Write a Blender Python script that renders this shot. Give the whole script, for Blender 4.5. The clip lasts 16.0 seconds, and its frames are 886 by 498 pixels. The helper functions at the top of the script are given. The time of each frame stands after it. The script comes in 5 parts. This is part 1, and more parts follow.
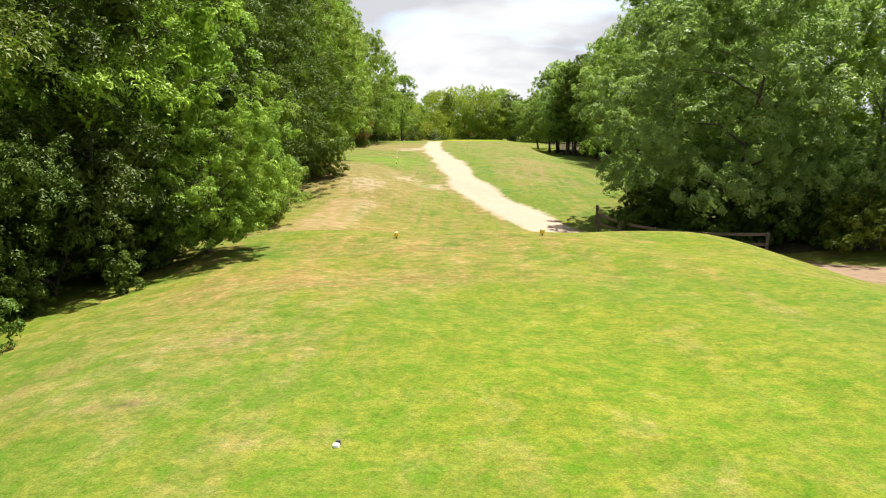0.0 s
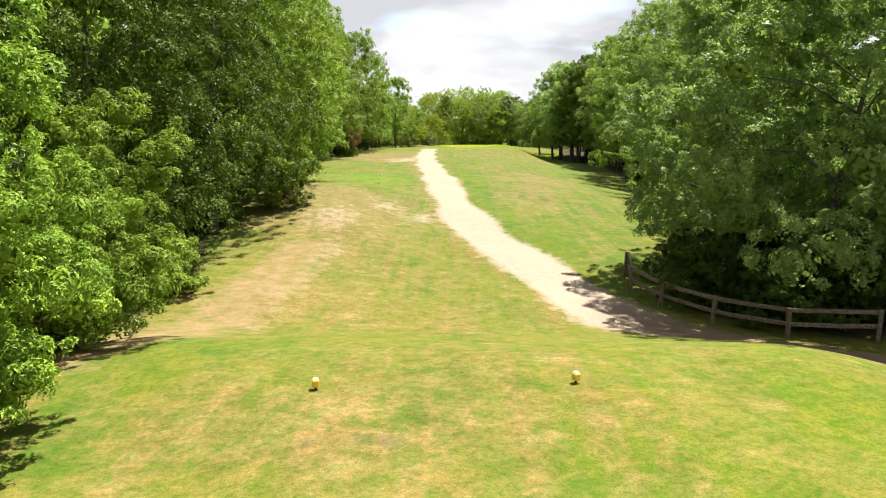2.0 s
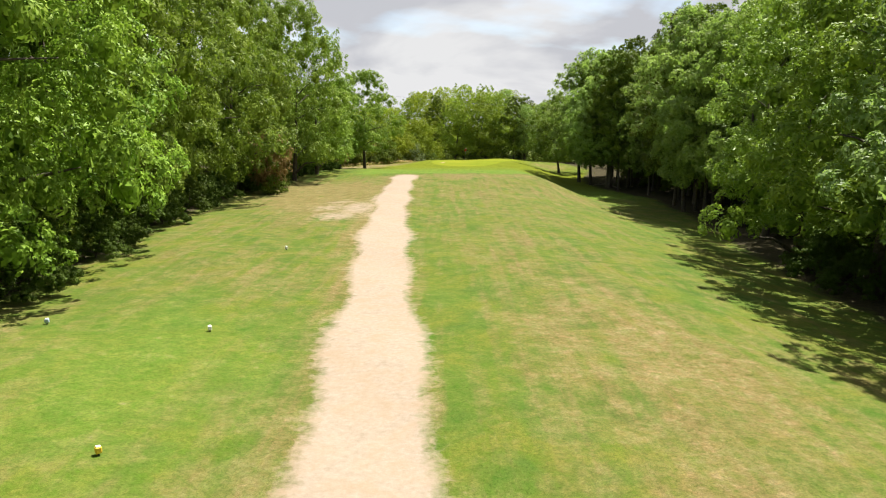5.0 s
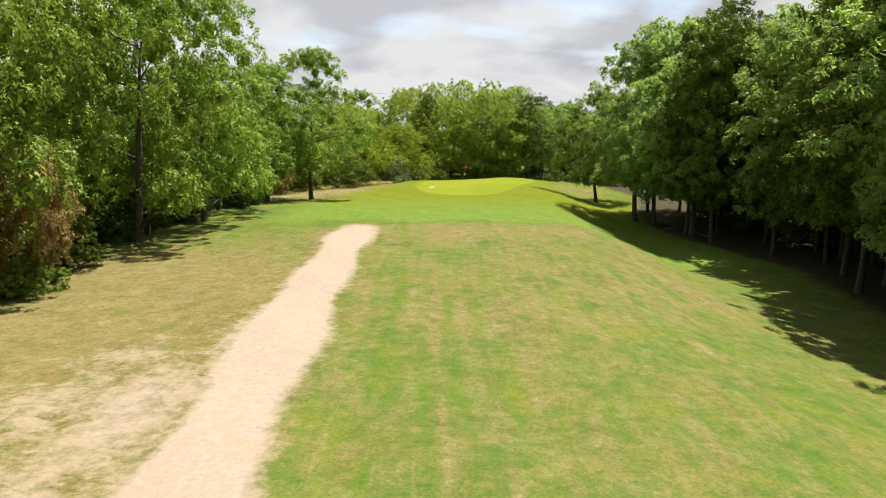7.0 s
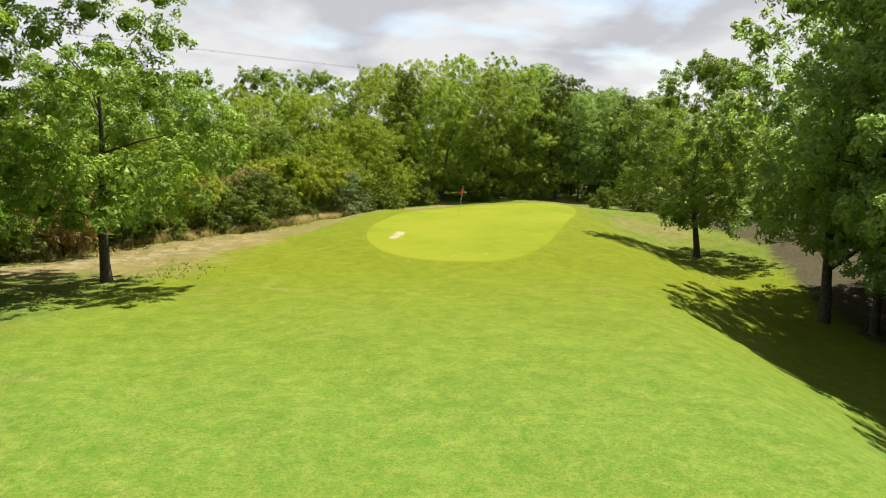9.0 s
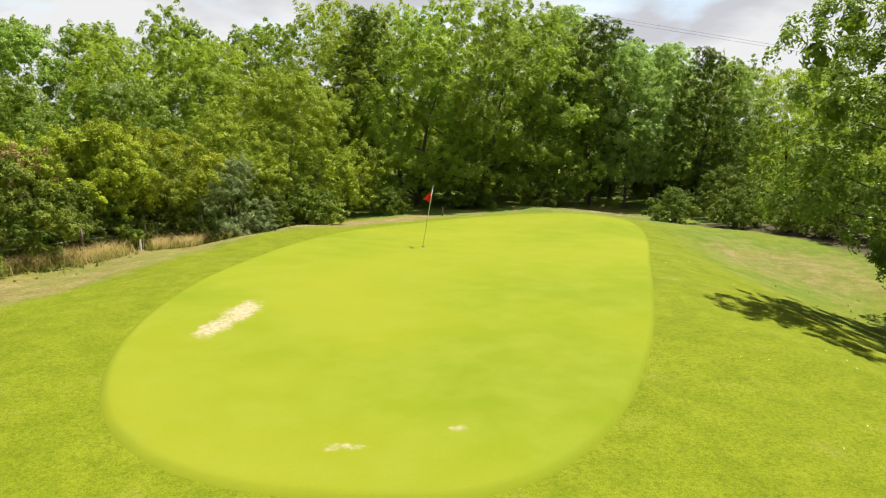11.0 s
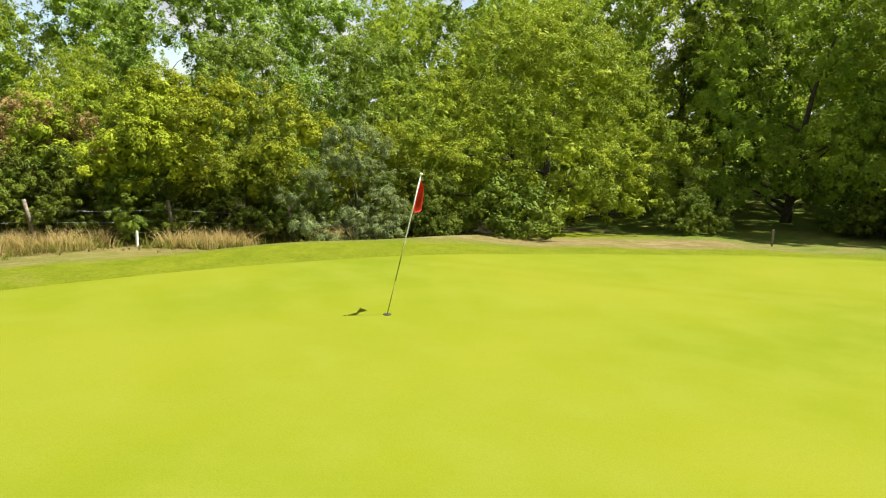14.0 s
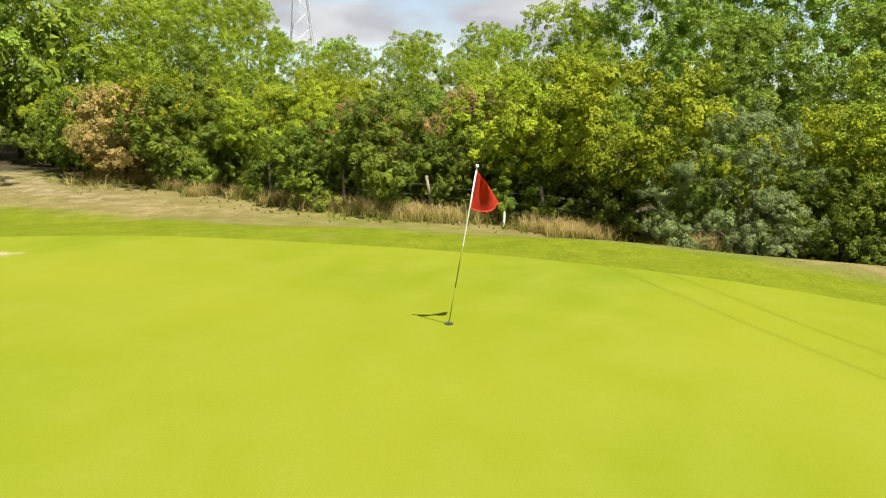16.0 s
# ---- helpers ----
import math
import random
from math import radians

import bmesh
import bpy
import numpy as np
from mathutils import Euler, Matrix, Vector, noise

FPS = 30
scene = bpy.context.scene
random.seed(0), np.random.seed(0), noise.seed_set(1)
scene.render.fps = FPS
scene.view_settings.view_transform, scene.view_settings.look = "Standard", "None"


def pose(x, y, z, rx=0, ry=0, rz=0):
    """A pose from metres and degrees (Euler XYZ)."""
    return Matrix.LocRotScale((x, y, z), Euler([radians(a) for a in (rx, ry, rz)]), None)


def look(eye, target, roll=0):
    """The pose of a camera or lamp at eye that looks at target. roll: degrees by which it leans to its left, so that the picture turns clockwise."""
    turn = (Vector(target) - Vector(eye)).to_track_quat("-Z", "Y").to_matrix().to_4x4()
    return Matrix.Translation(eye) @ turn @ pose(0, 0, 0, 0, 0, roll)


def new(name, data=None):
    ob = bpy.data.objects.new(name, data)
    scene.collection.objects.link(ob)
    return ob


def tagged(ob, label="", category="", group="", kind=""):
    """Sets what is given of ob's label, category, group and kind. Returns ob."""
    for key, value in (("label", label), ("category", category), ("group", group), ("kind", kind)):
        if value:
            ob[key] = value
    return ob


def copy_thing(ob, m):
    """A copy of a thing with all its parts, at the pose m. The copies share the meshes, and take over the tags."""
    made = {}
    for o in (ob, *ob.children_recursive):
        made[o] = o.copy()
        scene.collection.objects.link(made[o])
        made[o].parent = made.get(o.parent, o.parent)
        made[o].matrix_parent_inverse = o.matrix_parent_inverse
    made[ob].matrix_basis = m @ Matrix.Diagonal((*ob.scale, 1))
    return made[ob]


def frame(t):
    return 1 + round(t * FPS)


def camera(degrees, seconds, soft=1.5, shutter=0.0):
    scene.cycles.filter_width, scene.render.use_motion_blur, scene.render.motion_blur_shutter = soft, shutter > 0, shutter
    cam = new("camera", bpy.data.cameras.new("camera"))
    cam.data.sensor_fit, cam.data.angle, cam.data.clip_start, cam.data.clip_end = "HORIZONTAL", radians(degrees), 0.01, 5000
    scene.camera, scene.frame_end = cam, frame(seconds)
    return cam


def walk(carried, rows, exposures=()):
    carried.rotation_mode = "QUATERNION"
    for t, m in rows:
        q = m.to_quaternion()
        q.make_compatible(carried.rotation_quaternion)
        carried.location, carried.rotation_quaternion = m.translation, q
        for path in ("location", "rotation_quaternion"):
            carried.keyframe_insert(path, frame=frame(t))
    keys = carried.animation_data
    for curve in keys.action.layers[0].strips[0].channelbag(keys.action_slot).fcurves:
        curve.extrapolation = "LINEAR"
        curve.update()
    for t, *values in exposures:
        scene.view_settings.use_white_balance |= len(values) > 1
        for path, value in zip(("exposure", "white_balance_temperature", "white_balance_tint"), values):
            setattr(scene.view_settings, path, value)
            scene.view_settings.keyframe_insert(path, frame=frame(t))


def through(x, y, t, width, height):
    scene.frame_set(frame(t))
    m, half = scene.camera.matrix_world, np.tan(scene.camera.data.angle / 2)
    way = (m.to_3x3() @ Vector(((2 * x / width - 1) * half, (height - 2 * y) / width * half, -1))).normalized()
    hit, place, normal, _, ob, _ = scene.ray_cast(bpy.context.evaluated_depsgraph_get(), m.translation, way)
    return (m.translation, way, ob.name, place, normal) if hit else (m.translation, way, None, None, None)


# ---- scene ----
cam = camera(64.5, 16.0, soft=1.1)
METRES, EYE, TILT, LEAN, TURN = 170.0, 5.5, -10.0, 0.0, 0.0
ROWS = [
    (0.0, 0.0, 0.0, 0.0, 0.0, 0.0, -0.0),
    (0.5, 0.0009, 0.0088, 0.0027, -0.0, 0.0, 0.07),
    (1.0, 0.0019, 0.0202, 0.0059, 0.01, -0.0, 0.13),
    (1.5, 0.0031, 0.0338, 0.0099, 0.02, -0.01, 0.17),
    (2.0, 0.004, 0.0495, 0.0143, 0.0, 0.01, 0.2),
    (2.5, 0.0049, 0.0673, 0.019, 0.0, 0.01, 0.2),
    (3.0, 0.006, 0.0942, 0.0255, -0.03, -0.05, 0.29),
    (3.5, 0.0075, 0.1301, 0.0337, -0.09, -0.12, 0.33),
    (4.0, 0.0096, 0.1744, 0.0437, -0.1, -0.17, 0.34),
    (6.5, 0.0168, 0.4121, 0.0899, -0.5, 0.22, -0.37),
    (7.0, 0.0189, 0.4659, 0.1006, -0.51, 0.22, -0.36),
    (7.5, 0.0216, 0.5234, 0.1119, -0.49, 0.2, -0.36),
    (8.0, 0.0241, 0.5776, 0.1227, -0.44, 0.28, -0.41),
    (10.5, 0.0385, 0.8016, 0.1479, -0.33, -0.11, -0.86),
    (11.0, 0.042, 0.8284, 0.1511, 0.13, -0.11, -0.99),
    (11.5, 0.0464, 0.8541, 0.1542, 3.04, -0.18, -1.56),
    (12.0, 0.0514, 0.8749, 0.1565, 6.94, -0.29, -2.28),
    (12.5, 0.0577, 0.8925, 0.1582, 12.95, -0.54, -3.31),
    (13.0, 0.0648, 0.9068, 0.1591, 21.1, -1.09, -4.63),
    (13.5, 0.0726, 0.9183, 0.16, 30.72, -2.07, -6.08),
    (14.0, 0.0804, 0.9289, 0.1611, 41.4, -3.39, -7.39),
    (14.5, 0.0865, 0.9394, 0.1627, 53.23, -5.22, -8.6),
    (15.0, 0.0902, 0.9502, 0.1644, 66.15, -7.43, -9.38),
    (15.5, 0.0907, 0.9607, 0.1662, 79.54, -9.9, -9.79),
    (16.0, 0.089, 0.9718, 0.168, 93.34, -12.29, -9.46),
]
walk(cam, [(t, pose(0, 0, EYE, TILT, LEAN, TURN) @ pose(METRES * x, METRES * y, METRES * z, 90 + pitch, roll, yaw)) for t, x, y, z, yaw, pitch, roll in ROWS],
     exposures=[(0.0, 1.65), (2.0, 1.68), (4.0, 1.44), (6.5, 1.34), (8.0, 1.34), (10.5, 1.44), (14.5, 1.44), (16.0, 1.34)])

# ---- world, sun, exposure ----
SUN_DIR = Vector((0.62, 0.78, 1.85)).normalized()
SUN_ELEV = math.asin(SUN_DIR.z)
SUN_AZ = math.atan2(SUN_DIR.x, SUN_DIR.y)


def nodes_of(owner):
    owner.use_nodes = True
    nt = owner.node_tree
    nt.nodes.clear()
    return nt


def ramp(nt, fac, stops):
    n = nt.nodes.new("ShaderNodeValToRGB")
    els = n.color_ramp.elements
    while len(els) < len(stops):
        els.new(0.5)
    for el, (at, col) in zip(els, stops):
        el.position = at
        el.color = (*col, 1) if len(col) == 3 else col
    nt.links.new(fac, n.inputs["Fac"])
    return n.outputs["Color"]


def mix(nt, fac, a, b, how="MIX"):
    n = nt.nodes.new("ShaderNodeMix")
    n.data_type, n.blend_type = "RGBA", how
    for socket, value in ((n.inputs[0], fac), (n.inputs[6], a), (n.inputs[7], b)):
        if isinstance(value, (int, float)):
            socket.default_value = value
        elif isinstance(value, tuple):
            socket.default_value = (*value, 1)
        else:
            nt.links.new(value, socket)
    return n.outputs[2]


def calc(nt, how, a, b=0.0, c=0.0, clamp=False):
    n = nt.nodes.new("ShaderNodeMath")
    n.operation, n.use_clamp = how, clamp
    for i, value in enumerate((a, b, c)):
        if isinstance(value, (int, float)):
            n.inputs[i].default_value = value
        else:
            nt.links.new(value, n.inputs[i])
    return n.outputs[0]


def noise_tex(nt, vec, scale, detail=4.0, rough=0.55, distort=0.0):
    n = nt.nodes.new("ShaderNodeTexNoise")
    n.inputs["Scale"].default_value, n.inputs["Detail"].default_value = scale, detail
    n.inputs["Roughness"].default_value, n.inputs["Distortion"].default_value = rough, distort
    if vec is not None:
        nt.links.new(vec, n.inputs["Vector"])
    return n.outputs["Fac"]


world = bpy.data.worlds.new("sky")
scene.world = world
wn = nodes_of(world)
sky = wn.nodes.new("ShaderNodeTexSky")
sky.sky_type, sky.sun_disc = "NISHITA", False
sky.sun_elevation, sky.sun_rotation = SUN_ELEV, SUN_AZ
sky_col = mix(wn, 1.0, sky.outputs["Color"], (0.075, 0.075, 0.075), "MULTIPLY")
tc = wn.nodes.new("ShaderNodeTexCoord")
sep = wn.nodes.new("ShaderNodeSeparateXYZ")
wn.links.new(tc.outputs["Generated"], sep.inputs[0])
up = calc(wn, "ADD", calc(wn, "MAXIMUM", sep.outputs["Z"], 0.0), 0.3)
flat = wn.nodes.new("ShaderNodeCombineXYZ")
wn.links.new(calc(wn, "DIVIDE", sep.outputs["X"], up), flat.inputs[0])
wn.links.new(calc(wn, "DIVIDE", sep.outputs["Y"], up), flat.inputs[1])
cloud = noise_tex(wn, flat.outputs[0], 1.0, 6.0, 0.5, 0.3)
cloud = calc(wn, "ADD", cloud, calc(wn, "MULTIPLY", calc(wn, "MINIMUM", calc(wn, "ADD", sep.outputs["X"], 0.35), 0.0), 0.2))
cover = ramp(wn, cloud, [(0.35, (0, 0, 0)), (0.46, (1, 1, 1))])
tone = noise_tex(wn, flat.outputs[0], 1.3, 6.0, 0.5, 0.3)
tone = calc(wn, "ADD", tone, calc(wn, "MULTIPLY_ADD", calc(wn, "MAXIMUM", sep.outputs["Z"], 0.0), -1.1, 0.13))
cloud_col = ramp(wn, calc(wn, "MAXIMUM", tone, 0.44), [(0.34, (0.198, 0.203, 0.222)), (0.45, (0.228, 0.232, 0.247)), (0.55, (0.32, 0.32, 0.323))])
bg = wn.nodes.new("ShaderNodeBackground")
wn.links.new(mix(wn, cover, sky_col, cloud_col), bg.inputs["Color"])
bg.inputs["Strength"].default_value = 1.0
wo = wn.nodes.new("ShaderNodeOutputWorld")
wn.links.new(bg.outputs[0], wo.inputs["Surface"])

sun_data = bpy.data.lights.new("sun", "SUN")
sun_data.energy, sun_data.angle, sun_data.color = 5.0, radians(0.53), (1.0, 0.95, 0.86)
sun = new("sun", sun_data)
sun.matrix_world = look(SUN_DIR * 100, (0, 0, 0))


# ---- materials ----
def material(name, rough=0.9, spec=0.2):
    m = bpy.data.materials.new(name)
    nt = nodes_of(m)
    b = nt.nodes.new("ShaderNodeBsdfPrincipled")
    b.inputs["Roughness"].default_value = rough
    b.inputs["Specular IOR Level"].default_value = spec
    out = nt.nodes.new("ShaderNodeOutputMaterial")
    nt.links.new(b.outputs[0], out.inputs["Surface"])
    return m, nt, b, out


def bump(nt, b, height, strength, distance):
    n = nt.nodes.new("ShaderNodeBump")
    n.inputs["Strength"].default_value, n.inputs["Distance"].default_value = strength, distance
    nt.links.new(height, n.inputs["Height"])
    nt.links.new(n.outputs[0], b.inputs["Normal"])


def world_place(nt):
    return nt.nodes.new("ShaderNodeNewGeometry").outputs["Position"]


def leaf_material(name, dark, light, through=0.4, young=None, glow=(0.24, 0.42, 0.045), spec=0.11):
    m, nt, b, out = material(name, 0.5, spec)
    geo = nt.nodes.new("ShaderNodeNewGeometry")
    info = nt.nodes.new("ShaderNodeObjectInfo")
    tco = nt.nodes.new("ShaderNodeTexCoord")
    drift = calc(nt, "MULTIPLY_ADD", noise_tex(nt, tco.outputs["Object"], 1.3, 2.0), 0.7, -0.12)
    col = mix(nt, calc(nt, "MULTIPLY_ADD", geo.outputs["Random Per Island"], 0.5, drift, clamp=True), dark, light)
    if young:
        clump = noise_tex(nt, tco.outputs["Object"], 0.55, 3.0)
        col = mix(nt, ramp(nt, clump, [(0.40, (0, 0, 0)), (0.72, (0.75, 0.75, 0.75))]), col, young)
    hsv = nt.nodes.new("ShaderNodeHueSaturation")
    nt.links.new(calc(nt, "MULTIPLY_ADD", info.outputs["Random"], 0.018, 0.479), hsv.inputs["Hue"])
    nt.links.new(calc(nt, "MULTIPLY_ADD", info.outputs["Random"], 0.45, 0.78), hsv.inputs["Value"])
    hsv.inputs["Saturation"].default_value = 1.0
    nt.links.new(col, hsv.inputs["Color"])
    nt.links.new(hsv.outputs[0], b.inputs["Base Color"])
    tr = nt.nodes.new("ShaderNodeBsdfTranslucent")
    nt.links.new(mix(nt, 0.6, hsv.outputs[0], glow), tr.inputs["Color"])
    ms = nt.nodes.new("ShaderNodeMixShader")
    ms.inputs[0].default_value = through
    nt.links.new(b.outputs[0], ms.inputs[1])
    nt.links.new(tr.outputs[0], ms.inputs[2])
    nt.links.new(ms.outputs[0], out.inputs["Surface"])
    return m


LEAF_OAK = leaf_material("oak_leaf", (0.046, 0.104, 0.014), (0.190, 0.304, 0.039), 0.25, (0.260, 0.372, 0.041), (0.26, 0.40, 0.036), 0.09)
LEAF_BRIGHT = leaf_material("ash_leaf", (0.052, 0.122, 0.016), (0.215, 0.355, 0.042), 0.26, (0.285, 0.420, 0.044), (0.25, 0.42, 0.042), 0.09)
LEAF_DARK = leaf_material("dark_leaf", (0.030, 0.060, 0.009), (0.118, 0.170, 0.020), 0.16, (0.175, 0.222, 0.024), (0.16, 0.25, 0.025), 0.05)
LEAF_HEDGE = leaf_material("hedge_leaf", (0.034, 0.070, 0.010), (0.138, 0.205, 0.026), 0.18, (0.215, 0.275, 0.028), (0.20, 0.30, 0.027), 0.05)
# Pale grey tone stands in for scattered light on the right wood's leaves
LEAF_PALE = leaf_material("pale_leaf", (0.088, 0.146, 0.040), (0.275, 0.374, 0.106), 0.5, (0.330, 0.424, 0.088), (0.28, 0.46, 0.06))
LEAF_FAR = leaf_material("lime_leaf", (0.068, 0.120, 0.011), (0.240, 0.325, 0.026), 0.48, (0.315, 0.390, 0.028), (0.33, 0.45, 0.03))
# Another ash leaf copy, darkened further for young trees in the canopy's shade
LEAF_ASH_DEEP = leaf_material("deep_shade_ash_leaf", (0.018, 0.042, 0.006), (0.062, 0.100, 0.013), 0.16, (0.088, 0.132, 0.016), (0.08, 0.14, 0.015))
# Oak and undergrowth leaf with the wood's shade put into its colour
LEAF_SHADE = leaf_material("shaded_leaf", (0.024, 0.054, 0.009), (0.094, 0.150, 0.020), 0.20, None, (0.11, 0.18, 0.017), 0.06)
LEAF_ALDER = leaf_material("alder_leaf", (0.062, 0.128, 0.034), (0.225, 0.345, 0.098), 0.44, (0.290, 0.400, 0.098), (0.28, 0.43, 0.07), 0.2)
# Darker copy of the ash leaf; the crown's shade is in its colour
LEAF_ASH_SHADE = leaf_material("shaded_ash_leaf", (0.026, 0.060, 0.007), (0.105, 0.164, 0.017), 0.24, (0.165, 0.226, 0.021), (0.14, 0.24, 0.025))
LEAF_GREY = leaf_material("grey_willow_leaf", (0.064, 0.098, 0.032), (0.190, 0.242, 0.084), 0.24, None, (0.20, 0.26, 0.08))
LEAF_HORN = leaf_material("hornbeam_leaf", (0.076, 0.138, 0.012), (0.245, 0.348, 0.025), 0.20, (0.350, 0.430, 0.025), (0.28, 0.39, 0.027), 0.05)
LEAF_POPLAR = leaf_material("poplar_leaf", (0.064, 0.122, 0.014), (0.225, 0.322, 0.034), 0.44, (0.290, 0.372, 0.034), (0.31, 0.44, 0.035))
LEAF_YELLOW = leaf_material("yellow_green_leaf", (0.066, 0.108, 0.010), (0.225, 0.285, 0.019), 0.20, (0.325, 0.372, 0.018), (0.26, 0.36, 0.025), 0.05)
LEAF_BROWN = leaf_material("dry_brown_leaf", (0.20, 0.152, 0.045), (0.34, 0.265, 0.085), 0.30, None, (0.30, 0.225, 0.065))

BARK, bnt, bb, _ = material("bark", 0.95, 0.1)
bpos = bnt.nodes.new("ShaderNodeTexCoord").outputs["Object"]
bn = noise_tex(bnt, bpos, 9.0, 6.0, 0.65)
bnt.links.new(ramp(bnt, bn, [(0.3, (0.035, 0.028, 0.02)), (0.6, (0.10, 0.085, 0.065)), (0.8, (0.16, 0.15, 0.11))]), bb.inputs["Base Color"])
bump(bnt, bb, bn, 0.7, 0.03)


def stretched(nt, p, scale):
    n = nt.nodes.new("ShaderNodeVectorMath")
    n.operation = "MULTIPLY"
    n.inputs[1].default_value = scale
    nt.links.new(p, n.inputs[0])
    return n.outputs[0]


def ground_material():
    m, nt, b, _ = material("turf", 0.97, 0.05)
    p = world_place(nt)
    at = nt.nodes.new("ShaderNodeAttribute")
    at.attribute_name = "cover"
    sp = nt.nodes.new("ShaderNodeSeparateColor")
    nt.links.new(at.outputs["Color"], sp.inputs[0])
    dirt, dry, lush0, litter = sp.outputs[0], sp.outputs[1], sp.outputs[2], at.outputs["Alpha"]
    big = noise_tex(nt, p, 0.22, 4.0, 0.6)
    blot = noise_tex(nt, p, 0.6, 5.0, 0.6, 0.5)
    mid = noise_tex(nt, p, 1.5, 5.0, 0.6, 0.4)
    fine = noise_tex(nt, p, 13.0, 5.0, 0.75)
    lush = calc(nt, "ADD", lush0, calc(nt, "MULTIPLY", calc(nt, "MULTIPLY_ADD", blot, 1.6, -0.8), calc(nt, "MULTIPLY", lush0, 0.8)), clamp=True)
    grain = noise_tex(nt, p, 7.0, 4.0, 0.7)
    streak = noise_tex(nt, stretched(nt, p, (2.0, 0.12, 1.0)), 1.0, 5.0, 0.6, 0.3)
    grass = ramp(nt, mid, [(0.30, (0.044, 0.082, 0.014)), (0.5, (0.064, 0.099, 0.017)), (0.70, (0.089, 0.113, 0.024))])
    grass = mix(nt, ramp(nt, big, [(0.4, (0, 0, 0)), (0.65, (0.6, 0.6, 0.6))]), grass, (0.072, 0.108, 0.013))
    olive = noise_tex(nt, p, 0.42, 4.0, 0.6, 0.8)
    grass = mix(nt, ramp(nt, olive, [(0.42, (0, 0, 0)), (0.62, (0.85, 0.85, 0.85))]), grass, (0.098, 0.112, 0.017))
    tufts = noise_tex(nt, p, 3.4, 5.0, 0.7, 0.6)
    tuft_hue = ramp(nt, tufts, [(0.36, (0.66, 0.92, 0.55)), (0.5, (1, 1, 1)), (0.64, (1.36, 1.14, 1.3))])
    fringe = ramp(nt, mid, [(0.35, (0.085, 0.107, 0.005)), (0.65, (0.112, 0.13, 0.007))])
    apron = ramp(nt, mid, [(0.35, (0.076, 0.122, 0.016)), (0.65, (0.100, 0.145, 0.022))])
    sx = nt.nodes.new("ShaderNodeSeparateXYZ")
    nt.links.new(p, sx.inputs[0])
    near_green = calc(nt, "MULTIPLY_ADD", sx.outputs["Y"], 0.055, -7.2, clamp=True)
    on_tee = calc(nt, "MULTIPLY_ADD", sx.outputs["Y"], -0.1, 3.0, clamp=True)
    past_fairway = near_green
    near_green = calc(nt, "MAXIMUM", near_green, calc(nt, "MULTIPLY", on_tee, 0.7))
    grass = mix(nt, calc(nt, "MULTIPLY", lush, 1.3, clamp=True), grass, mix(nt, near_green, apron, fringe))
    straw_mix = calc(nt, "ADD", calc(nt, "MULTIPLY", grain, 0.5), calc(nt, "MULTIPLY", mid, 0.5))
    straw = ramp(nt, straw_mix, [(0.36, (0.096, 0.077, 0.026)), (0.5, (0.140, 0.110, 0.044)), (0.64, (0.184, 0.148, 0.072))])
    wear = calc(nt, "ADD", calc(nt, "ADD", dry, calc(nt, "MULTIPLY_ADD", mid, 0.6, -0.3)), calc(nt, "MULTIPLY_ADD", big, 0.9, -0.45))
    wear = calc(nt, "ADD", wear, calc(nt, "MULTIPLY_ADD", blot, 1.3, -0.65))
    wear = calc(nt, "ADD", wear, calc(nt, "MULTIPLY", calc(nt, "MULTIPLY_ADD", streak, 2.1, -1.05), calc(nt, "SUBTRACT", 1.0, lush)))
    col = mix(nt, ramp(nt, wear, [(0.12, (0, 0, 0)), (1.05, (0.88, 0.88, 0.88))]), grass, straw)
    col = mix(nt, calc(nt, "MULTIPLY_ADD", on_tee, 0.5, calc(nt, "MULTIPLY_ADD", past_fairway, -0.62, 0.62)), col, mix(nt, 1.0, col, tuft_hue, "MULTIPLY"))
    early = calc(nt, "MULTIPLY_ADD", sx.outputs["Y"], -0.06, 3.0, clamp=True)
    early = calc(nt, "MULTIPLY", early, calc(nt, "MULTIPLY_ADD", sx.outputs["Y"], 0.15, -1.2, clamp=True))
    col = mix(nt, early, col, mix(nt, 1.0, col, (1.04, 1.0, 0.80), "MULTIPLY"))
    speck = noise_tex(nt, p, 45.0, 3.0, 0.75)
    col = mix(nt, 1.0, col, ramp(nt, fine, [(0.28, (0.62, 0.66, 0.6)), (0.5, (1, 1, 1)), (0.72, (1.2, 1.17, 1.2))]), "MULTIPLY")
    col = mix(nt, 1.0, col, ramp(nt, speck, [(0.3, (0.62, 0.67, 0.6)), (0.5, (1, 1, 1)), (0.7, (1.3, 1.28, 1.3))]), "MULTIPLY")
    soil = ramp(nt, straw_mix, [(0.34, (0.22, 0.176, 0.132)), (0.5, (0.27, 0.221, 0.172)), (0.66, (0.32, 0.272, 0.22))])
    # Brown earth on the path's right end, darkened for the clump's shade on it
    brown = calc(nt, "MULTIPLY", calc(nt, "MULTIPLY_ADD", sx.outputs["X"], 0.35, -1.6, clamp=True), calc(nt, "MULTIPLY_ADD", sx.outputs["Y"], -0.25, 8.4, clamp=True))
    soil = mix(nt, brown, soil, mix(nt, grain, (0.10, 0.068, 0.045), (0.19, 0.135, 0.095)))
    tan = calc(nt, "MULTIPLY", calc(nt, "MULTIPLY_ADD", sx.outputs["X"], -0.5, -1.4, clamp=True), calc(nt, "MULTIPLY_ADD", sx.outputs["Y"], -0.2, 9.0, clamp=True))
    tan = calc(nt, "MAXIMUM", tan, calc(nt, "MULTIPLY_ADD", sx.outputs["Y"], 0.1, -15.0, clamp=True))
